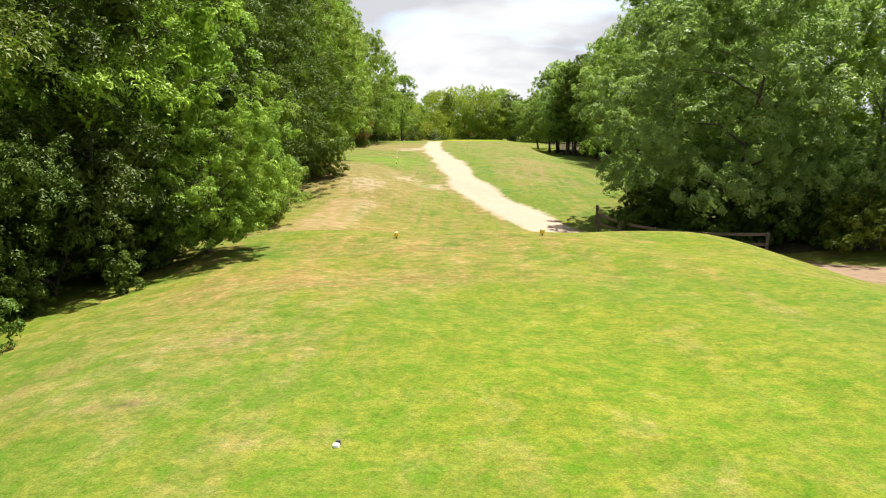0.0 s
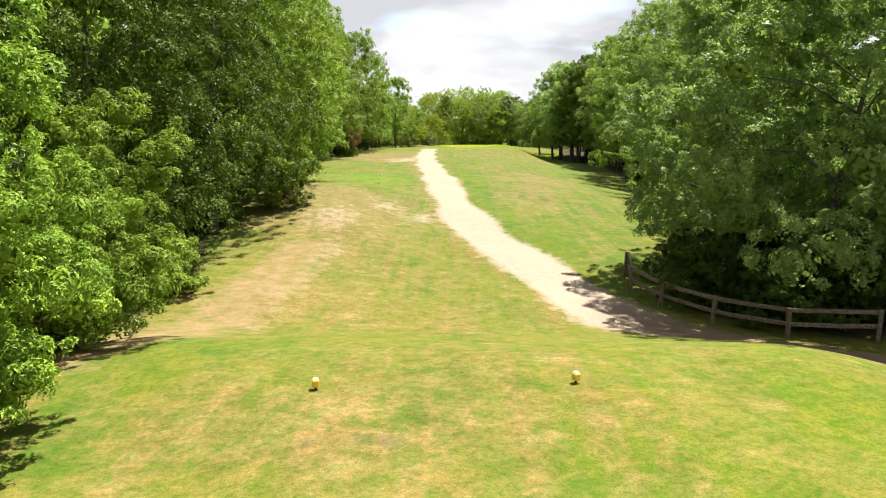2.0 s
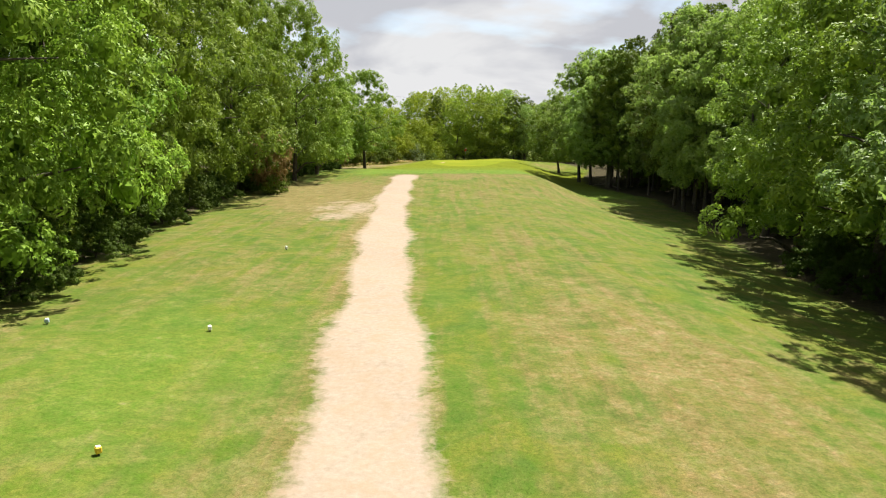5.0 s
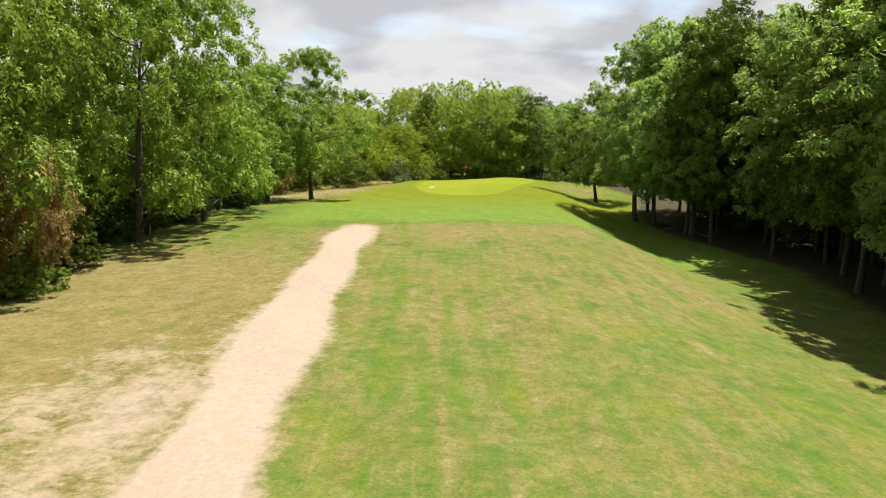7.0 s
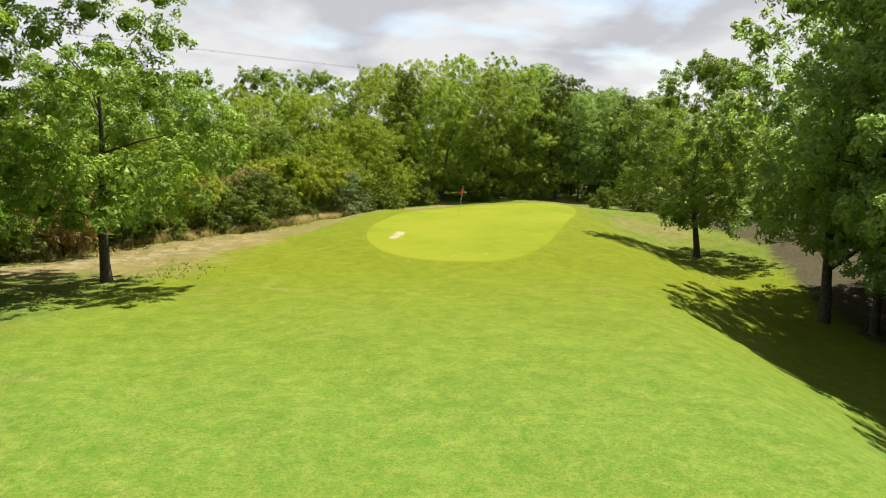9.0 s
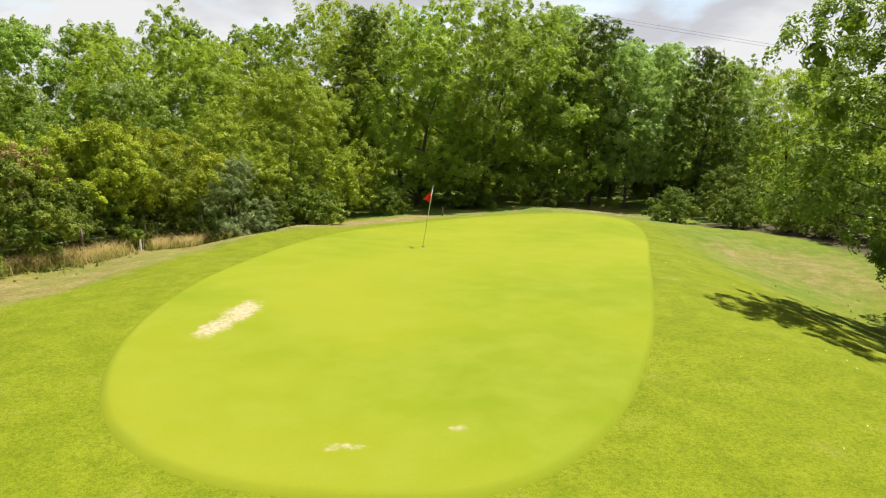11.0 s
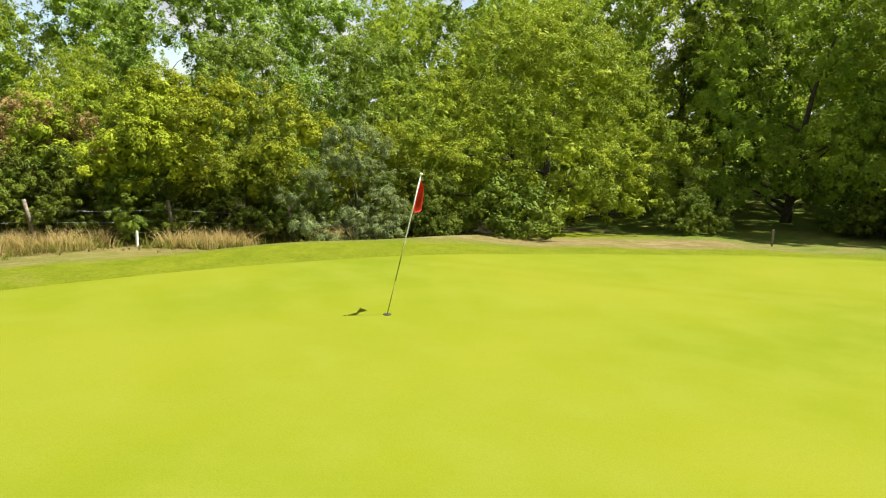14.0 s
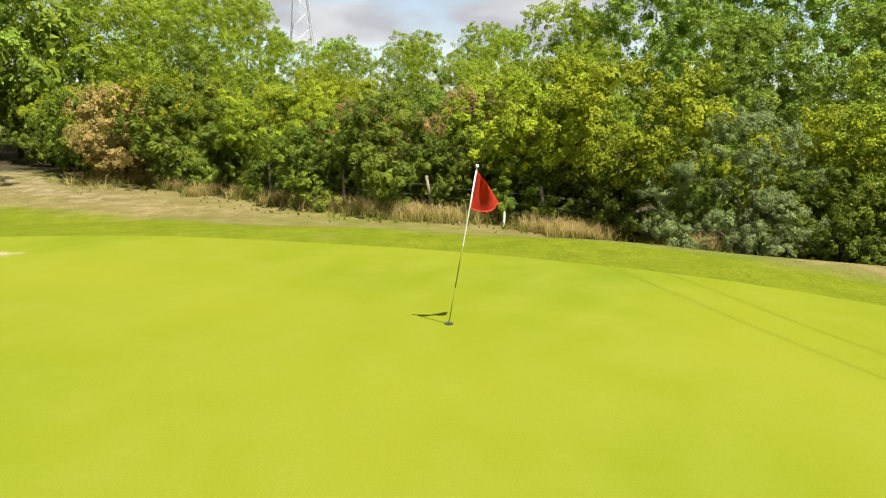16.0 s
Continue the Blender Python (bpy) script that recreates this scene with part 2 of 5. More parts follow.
    soil = mix(nt, tan, soil, mix(nt, grain, (0.138, 0.092, 0.040), (0.232, 0.166, 0.082)))
    soil = mix(nt, ramp(nt, mid, [(0.42, (0, 0, 0)), (0.66, (0.55, 0.55, 0.55))]), soil, (0.215, 0.15, 0.09))
    bare = calc(nt, "ADD", dirt, calc(nt, "MULTIPLY_ADD", mid, 1.0, -0.5))
    bare = calc(nt, "ADD", bare, calc(nt, "MULTIPLY_ADD", tufts, 0.9, -0.45))
    col = mix(nt, ramp(nt, bare, [(0.22, (0, 0, 0)), (0.50, (0.5, 0.5, 0.5)), (0.80, (1, 1, 1))]), col, soil)
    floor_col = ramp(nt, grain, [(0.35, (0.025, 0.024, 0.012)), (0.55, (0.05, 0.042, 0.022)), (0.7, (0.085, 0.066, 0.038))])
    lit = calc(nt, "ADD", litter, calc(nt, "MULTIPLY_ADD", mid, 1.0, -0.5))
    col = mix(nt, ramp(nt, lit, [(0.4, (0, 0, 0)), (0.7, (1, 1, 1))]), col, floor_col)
    nt.links.new(col, b.inputs["Base Color"])
    bump(nt, b, calc(nt, "ADD", fine, calc(nt, "MULTIPLY", grain, 0.6)), 0.25, 0.04)
    return m


TURF = ground_material()


def green_material():
    m, nt, b, _ = material("putting_turf", 0.95, 0.03)
    p = world_place(nt)
    at = nt.nodes.new("ShaderNodeAttribute")
    at.attribute_name = "bare"
    big = noise_tex(nt, p, 0.16, 3.0, 0.5)
    mid = noise_tex(nt, p, 1.1, 4.0, 0.6)
    fine = noise_tex(nt, p, 60.0, 2.0, 0.7)
    col = ramp(nt, big, [(0.36, (0.112, 0.143, 0.008)), (0.5, (0.134, 0.156, 0.009)), (0.64, (0.153, 0.166, 0.012))])
    col = mix(nt, ramp(nt, mid, [(0.38, (0, 0, 0)), (0.68, (0.6, 0.6, 0.6))]), col, (0.152, 0.172, 0.018))
    sand = ramp(nt, noise_tex(nt, p, 12.0, 4.0, 0.7), [(0.35, (0.19, 0.16, 0.075)), (0.6, (0.30, 0.255, 0.165))])
    hole = calc(nt, "ADD", at.outputs["Fac"], calc(nt, "MULTIPLY_ADD", noise_tex(nt, p, 4.0, 4.0, 0.7), 1.0, -0.5))
    col = mix(nt, ramp(nt, hole, [(0.40, (0, 0, 0)), (0.78, (1, 1, 1))]), col, sand)
    rim = nt.nodes.new("ShaderNodeAttribute")
    rim.attribute_name = "rim"
    rim_at = calc(nt, "ADD", rim.outputs["Fac"], calc(nt, "MULTIPLY_ADD", mid, 0.8, -0.4))
    col = mix(nt, ramp(nt, rim_at, [(0.3, (0, 0, 0)), (1.0, (0.7, 0.7, 0.7))]), col, (0.098, 0.122, 0.007))
    col = mix(nt, 1.0, col, ramp(nt, fine, [(0.3, (0.88, 0.9, 0.85)), (0.6, (1, 1, 1))]), "MULTIPLY")
    nt.links.new(col, b.inputs["Base Color"])
    bump(nt, b, fine, 0.25, 0.01)
    return m


GREEN = green_material()


def plain(name, colour, rough=0.6, spec=0.3, vary=0.25, scale=12.0, metal=0.0):
    m, nt, b, _ = material(name, rough, spec)
    co = nt.nodes.new("ShaderNodeTexCoord").outputs["Object"]
    n = noise_tex(nt, co, scale, 5.0, 0.6)
    lo = tuple(c * (1 - vary) for c in colour)
    hi = tuple(min(1.0, c * (1 + vary)) for c in colour)
    nt.links.new(ramp(nt, n, [(0.35, lo), (0.65, hi)]), b.inputs["Base Color"])
    b.inputs["Metallic"].default_value = metal
    bump(nt, b, n, 0.3, 0.01)
    return m


WOOD = plain("weathered_wood", (0.165, 0.128, 0.088), 0.9, 0.15, 0.4, 14.0)
GREY_WOOD = plain("grey_post_wood", (0.19, 0.16, 0.12), 0.9, 0.15, 0.35, 14.0)
YELLOW = plain("yellow_paint", (0.78, 0.52, 0.05), 0.5, 0.3, 0.12)
WHITE = plain("white_paint", (0.78, 0.77, 0.72), 0.5, 0.3, 0.08)
BLUE_GREY = plain("pale_blue_paint", (0.38, 0.45, 0.55), 0.5, 0.3, 0.1)
# Matched to the green so the lower pole blends in from the camera's view
POLE_BLEND = plain("green_match_tint", (0.16, 0.18, 0.02), 0.5, 0.3, 0.1)
DARK = plain("dark_metal", (0.03, 0.03, 0.03), 0.6, 0.3, 0.2)
STEEL = plain("galvanised_steel", (0.42, 0.43, 0.44), 0.5, 0.4, 0.15, 8.0, 0.6)
RED = plain("red_cloth", (0.55, 0.055, 0.03), 0.85, 0.1, 0.18, 5.0)
STRAW = leaf_material("dry_grass", (0.42, 0.34, 0.11), (0.58, 0.48, 0.2), 0.5, None, (0.50, 0.42, 0.15))
WEED = leaf_material("coarse_grass_blade", (0.13, 0.155, 0.022), (0.23, 0.235, 0.05), 0.5, None, (0.26, 0.29, 0.05))
TUFT = leaf_material("grass_blade", (0.10, 0.14, 0.012), (0.17, 0.20, 0.03), 0.5, None, (0.22, 0.28, 0.03))
CABLE = plain("dull_cable", (0.13, 0.13, 0.13), 0.8, 0.1, 0.1)
PALE = plain("pale_limb_wood", (0.42, 0.37, 0.29), 0.9, 0.1, 0.3)


# ---- the ground ----
def ss(a, b, v):
    t = np.clip((np.asarray(v, float) - a) / (b - a), 0, 1)
    return t * t * (3 - 2 * t)


def smooth_line(v, xs, ys):
    """Values between knots, eased at each knot."""
    v = np.asarray(v, float)
    k = np.clip(np.searchsorted(xs, v) - 1, 0, len(xs) - 2)
    x0, x1 = np.take(xs, k), np.take(xs, k + 1)
    slopes = np.gradient(ys, xs)
    h = x1 - x0
    t = np.clip((v - x0) / h, 0, 1)
    a, b, c, d = np.take(ys, k), np.take(ys, k + 1), np.take(slopes, k), np.take(slopes, k + 1)
    return a * (1 + 2 * t) * (1 - t) ** 2 + b * t * t * (3 - 2 * t) + h * (c * t * (1 - t) ** 2 - d * t * t * (1 - t))


SPINE_Y = np.array([-60.0, 20, 29, 34, 40, 46, 55, 75, 100, 120, 130, 140, 149, 158, 168, 177, 185, 200, 400])
SPINE_Z = np.array([0.7, 0.7, 0.65, 0.6, 0.95, 1.4, 2.05, 2.3, 2.35, 2.75, 2.6, 2.25, 2.0, 2.2, 2.06, 1.6, 1.05, 1.0, 1.0])
RIGHT_Y = np.array([-60.0, 30, 45, 60, 100, 120, 140, 160, 180, 200, 400])
RIGHT_Z = np.array([0.0, -0.1, -0.7, -1.3, -2.1, -2.9, -2.5, -1.5, -0.7, -0.3, 0.0])
LEFT_Y = np.array([-60.0, 24, 32, 38, 47, 62, 90, 115, 135, 150, 162, 168, 175, 186, 400])
LEFT_Z = np.array([0.2, 0.2, 0.62, 0.6, 0.95, 0.4, 0.05, -0.3, 0.1, -0.15, -0.45, -0.42, -0.98, -0.3, 0.0])


def gz(x, y):
    x, y = np.asarray(x, float), np.asarray(y, float)
    z = smooth_line(np.clip(y, -60, 400), SPINE_Y, SPINE_Z)
    edge = 6 + 5 * ss(108, 124, y) + 2.5 * ss(140, 150, y) - 3 * ss(180, 195, y)
    z = z + smooth_line(np.clip(y, -60, 400), RIGHT_Y, RIGHT_Z) * ss(0, 1, (x - edge) / (16.0 - 7.0 * ss(108, 126, y)))
    z = z + smooth_line(np.clip(y, -60, 400), LEFT_Y, LEFT_Z) * ss(0, 1, (-1.0 + 2.6 * ss(26, 31, y) * (1 - ss(40, 52, y)) + 1.8 * ss(148, 156, y) - x) / (7.0 - 2.0 * ss(148, 156, y)))
    tee = 1.78 * (1 - ss(19.3, 29.3, y)) * (1 + 0.10 * (1 - ss(6, 16, y))) * (1 - ss(7.0, 14.0, x)) * (1 - 0.45 * ss(3.0, 13.0, -x))
    z = z + tee - 0.5 * blob(x, y, 10.8, 31.0, 4.2, 6.5) - 0.7 * blob(x, y, 22.0, 164.0, 5.5, 9.0)
    z = z + 0.055 * np.clip(x - 6.5, -5.0, 6.5) * ss(171, 180.5, y) * (1 - ss(186, 196, y))
    ripple = 0.05 * np.sin(x * 0.55 + 0.3 * np.sin(y * 0.23)) * np.sin(y * 0.41 + 1.0) + 0.03 * np.sin(x * 1.3 + y * 0.9)
    calm = 1 - 0.85 * green_mask(x, y, 2.0)
    return z + ripple * calm


GREEN_Y, GREEN_A, GREEN_E = 165.7, 15.2, 2.6


def green_line(y):
    """The middle of the putting green, which bends to the east, and its half width."""
    y = np.asarray(y, float)
    return 5.85 + 0.0078 * np.clip(y - 150.5, 0, 40) ** 2, 5.65 + 0.045 * np.clip(y - 153, -10, 35)


def green_radius(x, y):
    mid, half = green_line(y)
    u, v = (np.asarray(y, float) - GREEN_Y) / GREEN_A, (np.asarray(x, float) - mid) / half
    return (np.abs(u) ** GREEN_E + np.abs(v) ** GREEN_E) ** (1 / GREEN_E)


def green_mask(x, y, soft):
    return 1 - ss(1.0, 1.0 + soft / 7.0, green_radius(x, y))


def near_line(x, y, pts, width):
    """Distance to a line through points, divided by the half width there."""
    best = np.full(np.shape(x), 1e9)
    for (x0, y0), (x1, y1) in zip(pts, pts[1:]):
        dx, dy = x1 - x0, y1 - y0
        t = np.clip(((x - x0) * dx + (y - y0) * dy) / (dx * dx + dy * dy), 0, 1)
        best = np.minimum(best, np.hypot(x - x0 - t * dx, y - y0 - t * dy))
    return best / width


PATH = [(30, 15), (18, 20.5), (10.5, 25), (6.6, 29.5), (5.2, 34), (4.0, 38.5), (2.6, 43), (1.7, 48), (1.1, 54), (0.3, 66), (-0.6, 80), (-1.3, 95), (-1.6, 105), (-1.5, 115), (-1.5, 123)]
SIDE_TRACK = [(-6.6, 21), (-5.8, 25.5), (-5.4, 30.5), (-5.2, 35), (-5.0, 38)]


def blob(x, y, cx, cy, rx, ry):
    return np.exp(-((x - cx) / rx) ** 2 - ((y - cy) / ry) ** 2)


LEFT_EDGE = ([-60, 5, 13, 20, 26, 32, 41, 55, 70, 85, 100, 118, 128, 140, 147, 154, 163, 168, 174, 178, 183, 190, 400],
             [-10, -9, -8.4, -7.6, -6.8, -7.2, -8.5, -10.5, -10.5, -12.5, -14, -13, -11.5, -10, -16, -20, -12, -8, -5, -2, 3, 5, 6])
RIGHT_EDGE = ([-60, 26, 28, 31, 36, 45, 55, 70, 85, 110, 125, 140, 150, 165, 178, 184, 190, 400],
              [30, 30, 12, 9.3, 8.2, 14, 16.5, 17, 19, 23.5, 25, 22, 22, 26, 24, 19, 12, 8])


def cover_values(x, y):
    d = near_line(x, y, PATH, 1.0)
    half = 0.98 + 0.5 * ss(38, 30, y) + 0.12 * np.sin(y * 0.7) + 0.1 * np.sin(y * 0.31 + 1)
    dirt = 1.35 * (1 - ss(0.45, 1.75, d / half))
    dirt = np.maximum(dirt, 0.66 * (1 - ss(0.1, 1.6, near_line(x, y, SIDE_TRACK, 1.5))))
    dirt = dirt * (1 - 0.55 * ss(118, 125, y))
    dry = 0.04 + 0.12 * ss(6, 12, y) + 0.24 * ss(10, 17, y) * (1 - ss(33, 40, y)) + 0.12 * ss(33, 42, y) * (1 - ss(118, 126, y)) - 0.07 * ss(80, 95, y) + 0 * x
    px = np.interp(y, [q[1] for q in PATH[3:]], [q[0] for q in PATH[3:]])
    left_of = ss(0.3, -0.3, x - px)
    dry = dry + (0.2 + 0.5 * left_of) * (1 - ss(0.9, 2.6, d / half)) * (1 - ss(40, 30, y) * 0.5)
    dry = dry - 0.4 * blob(x - px, y, 2.2, 55, 1.3, 22) - 0.08 * (1 - left_of) * ss(36, 44, y) * (1 - ss(80, 100, y))
    fairway = [(-6, 45, 3.6, 6, .85), (-6, 51, 4.5, 3, .7), (-3.2, 46, 2.6, 6, .45), (-2.5, 38, 3, 5, .4), (0.5, 33, 3, 3, .2), (-6.5, 103, 4.5, 12, .75), (-2.5, 92, 2.0, 10, .35), (-11, 112, 3, 8, .5), (-8, 104, 5, 8, .35), (-5, 96, 4, 7, .4), (-7, 112, 4, 6, .3), (-4.5, 72, 4, 3, .3), (3, 121, 5, 4, .5)]
    right_fairway = [(7, 104, 6, 16, .38), (14, 112, 5, 9, .35), (10, 122, 7, 4, .3), (5, 60, 3, 14, .3), (7, 75, 3, 14, .3), (9, 62, 2.2, 8, .4), (4.8, 51, 1.0, 5, .4), (6.8, 55, 1.0, 6, .35), (8.5, 47, 2, 5, .2)]
    on_the_tee = [(-2, 13.5, 4, 1.6, .45), (-4, 8, 2.5, 4, .3), (-4, 10, 4, 5, .2), (0.5, 18, 4, 2, .35), (-3, 29, 3.5, 2, .45)]
    by_the_green = [(-8, 150, 4, 5, .5), (-7, 158, 2.5, 8, .6), (-2.5, 172, 2, 4, .5), (21.5, 172, 4, 4.5, .8), (4, 181, 6, 1.6, .3), (17, 186, 4, 5, .5), (-11, 155, 5, 4, .6), (15, 145, 2.5, 3, .3)]
    for cx, cy, rx, ry, k in fairway + right_fairway + on_the_tee + by_the_green:
        dry = dry + k * blob(x, y, cx, cy, rx, ry)
    dirt = np.maximum(dirt, 0.48 * blob(x, y, -1.8, 174.8, 1.2, 1.6))
    dirt = np.maximum(dirt, 0.62 * blob(x, y, 17, 190, 2.0, 4))
    dirt = np.maximum(dirt, 0.32 * (1 - ss(0.1, 0.7, near_line(x, y, [(-1.2, 175), (1.2, 178), (5.5, 182.2)], 1.0))))
    dirt = np.maximum(dirt, 0.5 * blob(x, y, -4.8, 43, 1.6, 4))
    for cx, cy, rx, ry, k in [(-3.6, 96, 1.7, 3.6, .66), (-4.4, 91.5, 1.8, 3.0, .6), (-5.6, 96, 1.6, 2.6, .52), (-5.4, 99.8, 1.6, 2.0, .42), (-2.8, 101, 1.0, 3, .45), (-2.6, 49.5, 1.4, 2.5, .4), (-0.5, 46.6, 1.0, 1.8, .55)]:
        dirt = np.maximum(dirt, k * blob(x, y, cx, cy, rx, ry))
    lush = ss(124.3, 127.5, y + 1.0 * np.sin(x * 0.7)) * (1 - ss(180, 184, y)) * (1 - 0.7 * ss(14, 20, x) * ss(150, 165, y)) * (1 - ss(5, 9, -x))
    lush = np.maximum(lush, 0.3 * (1 - ss(12, 18, y)))
    lush = np.maximum(lush, 0.65 * blob(x, y, 2.5, 7, 5, 5.5))
    lush = np.maximum(lush, 0.4 * blob(x, y, 6, 17, 3, 5))
    lush = np.maximum(lush, 0.5 * blob(x, y, -5, 62, 4, 6))
    strip = near_line(x, y, [(-22, 139), (-9.5, 152), (-5.8, 158.5), (-3.6, 162.5), (-2.4, 167.5), (-0.9, 172.2), (0.8, 175.5), (4, 180), (8, 183)], 1.0)
    lush = lush * (1 - ss(28, 45, np.abs(x))) * (0.35 + 0.65 * ss(0.6, 2.6, strip))
    dry = dry - 0.35 * lush
    hedge = near_line(x, y, [(-26, 140), (-14, 152.5), (-8.4, 161), (-4.6, 167.5), (-2.0, 173), (0.8, 177), (5, 181)], 1.0)
    dry = dry + 0.85 * (1 - ss(0.4, 2.2, hedge))
    dry = dry + 0.85 * (1 - ss(0.7, 2.8, strip)) * (0.5 + 0.5 * ss(171, 163, y))
    dirt = np.maximum(dirt, 0.22 * (1 - ss(0.2, 1.3, hedge)))
    dirt = np.maximum(dirt, 0.32 * (1 - ss(0.3, 2.2, strip)) * ss(164, 156, y))
    scorch = 0 * x
    for cx, cy, rx, ry in [(0.0, 13.6, 1.7, 0.5), (-2.8, 9.3, 0.7, 0.5), (-3.3, 6.8, 0.5, 0.4), (-2.2, 13.0, 1.0, 0.5), (-0.5, 17.0, 1.6, 0.5)]:
        scorch = np.maximum(scorch, 0.5 * blob(x, y, cx, cy, rx, ry))
        dry = dry + 0.4 * blob(x, y, cx, cy, rx, ry)
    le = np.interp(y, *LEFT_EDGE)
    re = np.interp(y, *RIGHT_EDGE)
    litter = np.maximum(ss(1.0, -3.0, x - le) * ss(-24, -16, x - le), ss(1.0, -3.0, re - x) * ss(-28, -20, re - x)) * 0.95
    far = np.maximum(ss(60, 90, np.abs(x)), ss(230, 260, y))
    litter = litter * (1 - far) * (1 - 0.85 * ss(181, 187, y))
    return dirt, np.clip(dry, 0, 1.2), np.clip(lush, 0, 1), np.maximum(litter, scorch)


def link_mesh(name, verts, faces, mat, parent=None, smooth=False):
    me = bpy.data.meshes.new(name)
    verts = np.asarray(verts, np.float32)
    faces = np.asarray(faces, np.int32)
    n = faces.shape[1]
    me.vertices.add(len(verts))
    me.vertices.foreach_set("co", verts.ravel())
    me.loops.add(faces.size)
    me.loops.foreach_set("vertex_index", faces.ravel())
    me.polygons.add(len(faces))
    me.polygons.foreach_set("loop_start", np.arange(len(faces), dtype=np.int32) * n)
    me.polygons.foreach_set("loop_total", np.full(len(faces), n, np.int32))
    if smooth:
        me.polygons.foreach_set("use_smooth", np.ones(len(faces), bool))
    me.update(calc_edges=True)
    me.materials.append(mat)
    ob = new(name, me)
    ob.parent = parent
    return ob


def part(name, bm, mat, parent, label=""):
    me = bpy.data.meshes.new(name)
    bm.to_mesh(me)
    bm.free()
    me.materials.append(mat)
    ob = new(name, me)
    ob.parent = parent
    return tagged(ob, label)


def grid_faces(nx, ny):
    i = np.arange(nx * ny).reshape(ny, nx)
    return np.stack([i[:-1, :-1], i[:-1, 1:], i[1:, 1:], i[1:, :-1]], -1).reshape(-1, 4)


def spread(a, b, step, reach):
    """Even steps from a to b, then growing ones out to reach on both sides."""
    inner = np.arange(a, b + step / 2, step)
    out, s, v = [], step, 0.0
    while v < reach:
        s *= 1.35
        v += s
        out.append(v)
    out = np.array(out)
    return np.concatenate([(a - out)[::-1], inner, b + out])


gx, gy = spread(-30, 40, 0.4, 2500), spread(-12, 212, 0.4, 2500)
GX, GY = np.meshgrid(gx, gy)
GZ = gz(GX, GY)
ground = link_mesh("ground", np.stack([GX, GY, GZ], -1).reshape(-1, 3), grid_faces(len(gx), len(gy)), TURF, smooth=True)
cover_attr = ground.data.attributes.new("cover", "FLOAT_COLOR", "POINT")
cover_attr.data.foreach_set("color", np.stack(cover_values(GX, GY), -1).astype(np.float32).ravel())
tagged(ground, "mown golf fairway turf with dry straw patches and a worn pale dirt path", "ground", kind="structure")


def build_green():
    rings, spokes = 90, 220
    r = np.linspace(0.0005, 1.0, rings)[:, None]
    a = np.linspace(0, 2 * math.pi, spokes, endpoint=False)[None, :]
    cu, cv = np.cos(a), np.sin(a)
    k = (np.abs(cu) ** GREEN_E + np.abs(cv) ** GREEN_E) ** (-1 / GREEN_E)
    wob = 1 + 0.008 * np.sin(3 * a + 1) + 0.006 * np.sin(5 * a)
    y = GREEN_Y + r * cu * k * GREEN_A * wob
    mid, half = green_line(y)
    x = mid + r * cv * k * half * wob
    z = gz(x, y) + 0.045 * (1 - ss(0.985, 1.0, r * np.ones_like(a))) - 0.01
    i = np.arange(rings * spokes).reshape(rings, spokes)
    j = np.roll(i, -1, 1)
    f = np.stack([i[:-1], j[:-1], j[1:], i[1:]], -1).reshape(-1, 4)[:, ::-1]
    ob = link_mesh("putting_green", np.stack([x, y, z], -1).reshape(-1, 3), f, GREEN, smooth=True)
    bare = 0.95 * blob(x, y, 2.75, 158.0, 0.42, 1.1) + 0.8 * blob(x, y, 2.45, 156.6, 0.35, 0.6)
    bare = bare + 0.8 * blob(x, y, 5.75, 151.9, 0.5, 0.12) + 0.7 * blob(x, y, 7.4, 152.5, 0.25, 0.15)
    rim = ob.data.attributes.new("rim", "FLOAT", "POINT")
    rim.data.foreach_set("value", (ss(0.972, 1.0, r) + 0 * x).astype(np.float32).ravel())
    at = ob.data.attributes.new("bare", "FLOAT", "POINT")
    at.data.foreach_set("value", bare.astype(np.float32).ravel())
    return tagged(ob, "smooth lime-green mown putting green with a worn sandy patch", "putting green", kind="structure")


build_green()


# ---- plants ----
def tubes(paths, sides=7):
    """One bmesh of tapered limbs; each path is a list of (place, radius)."""
    bm = bmesh.new()
    for path in paths:
        last = None
        for k, (p, r) in enumerate(path):
            p = Vector(p)
            q = Vector(path[min(k + 1, len(path) - 1)][0]) - Vector(path[max(k - 1, 0)][0])
            q = q.normalized() if q.length > 1e-6 else Vector((0, 0, 1))
            a = q.cross(Vector((0.31, 0.95, 0.05))).normalized()
            b = q.cross(a)
            ring = [bm.verts.new(p + (a * math.cos(2 * math.pi * s / sides) + b * math.sin(2 * math.pi * s / sides)) * r) for s in range(sides)]
            if last:
                for s in range(sides):
                    bm.faces.new((last[s], last[(s + 1) % sides], ring[(s + 1) % sides], ring[s]))
            last = ring
        bm.faces.new(last)
    for f in bm.faces:
        f.smooth = True
    return bm


def unit(v):
    return v / np.maximum(np.linalg.norm(v, axis=-1, keepdims=True), 1e-9)


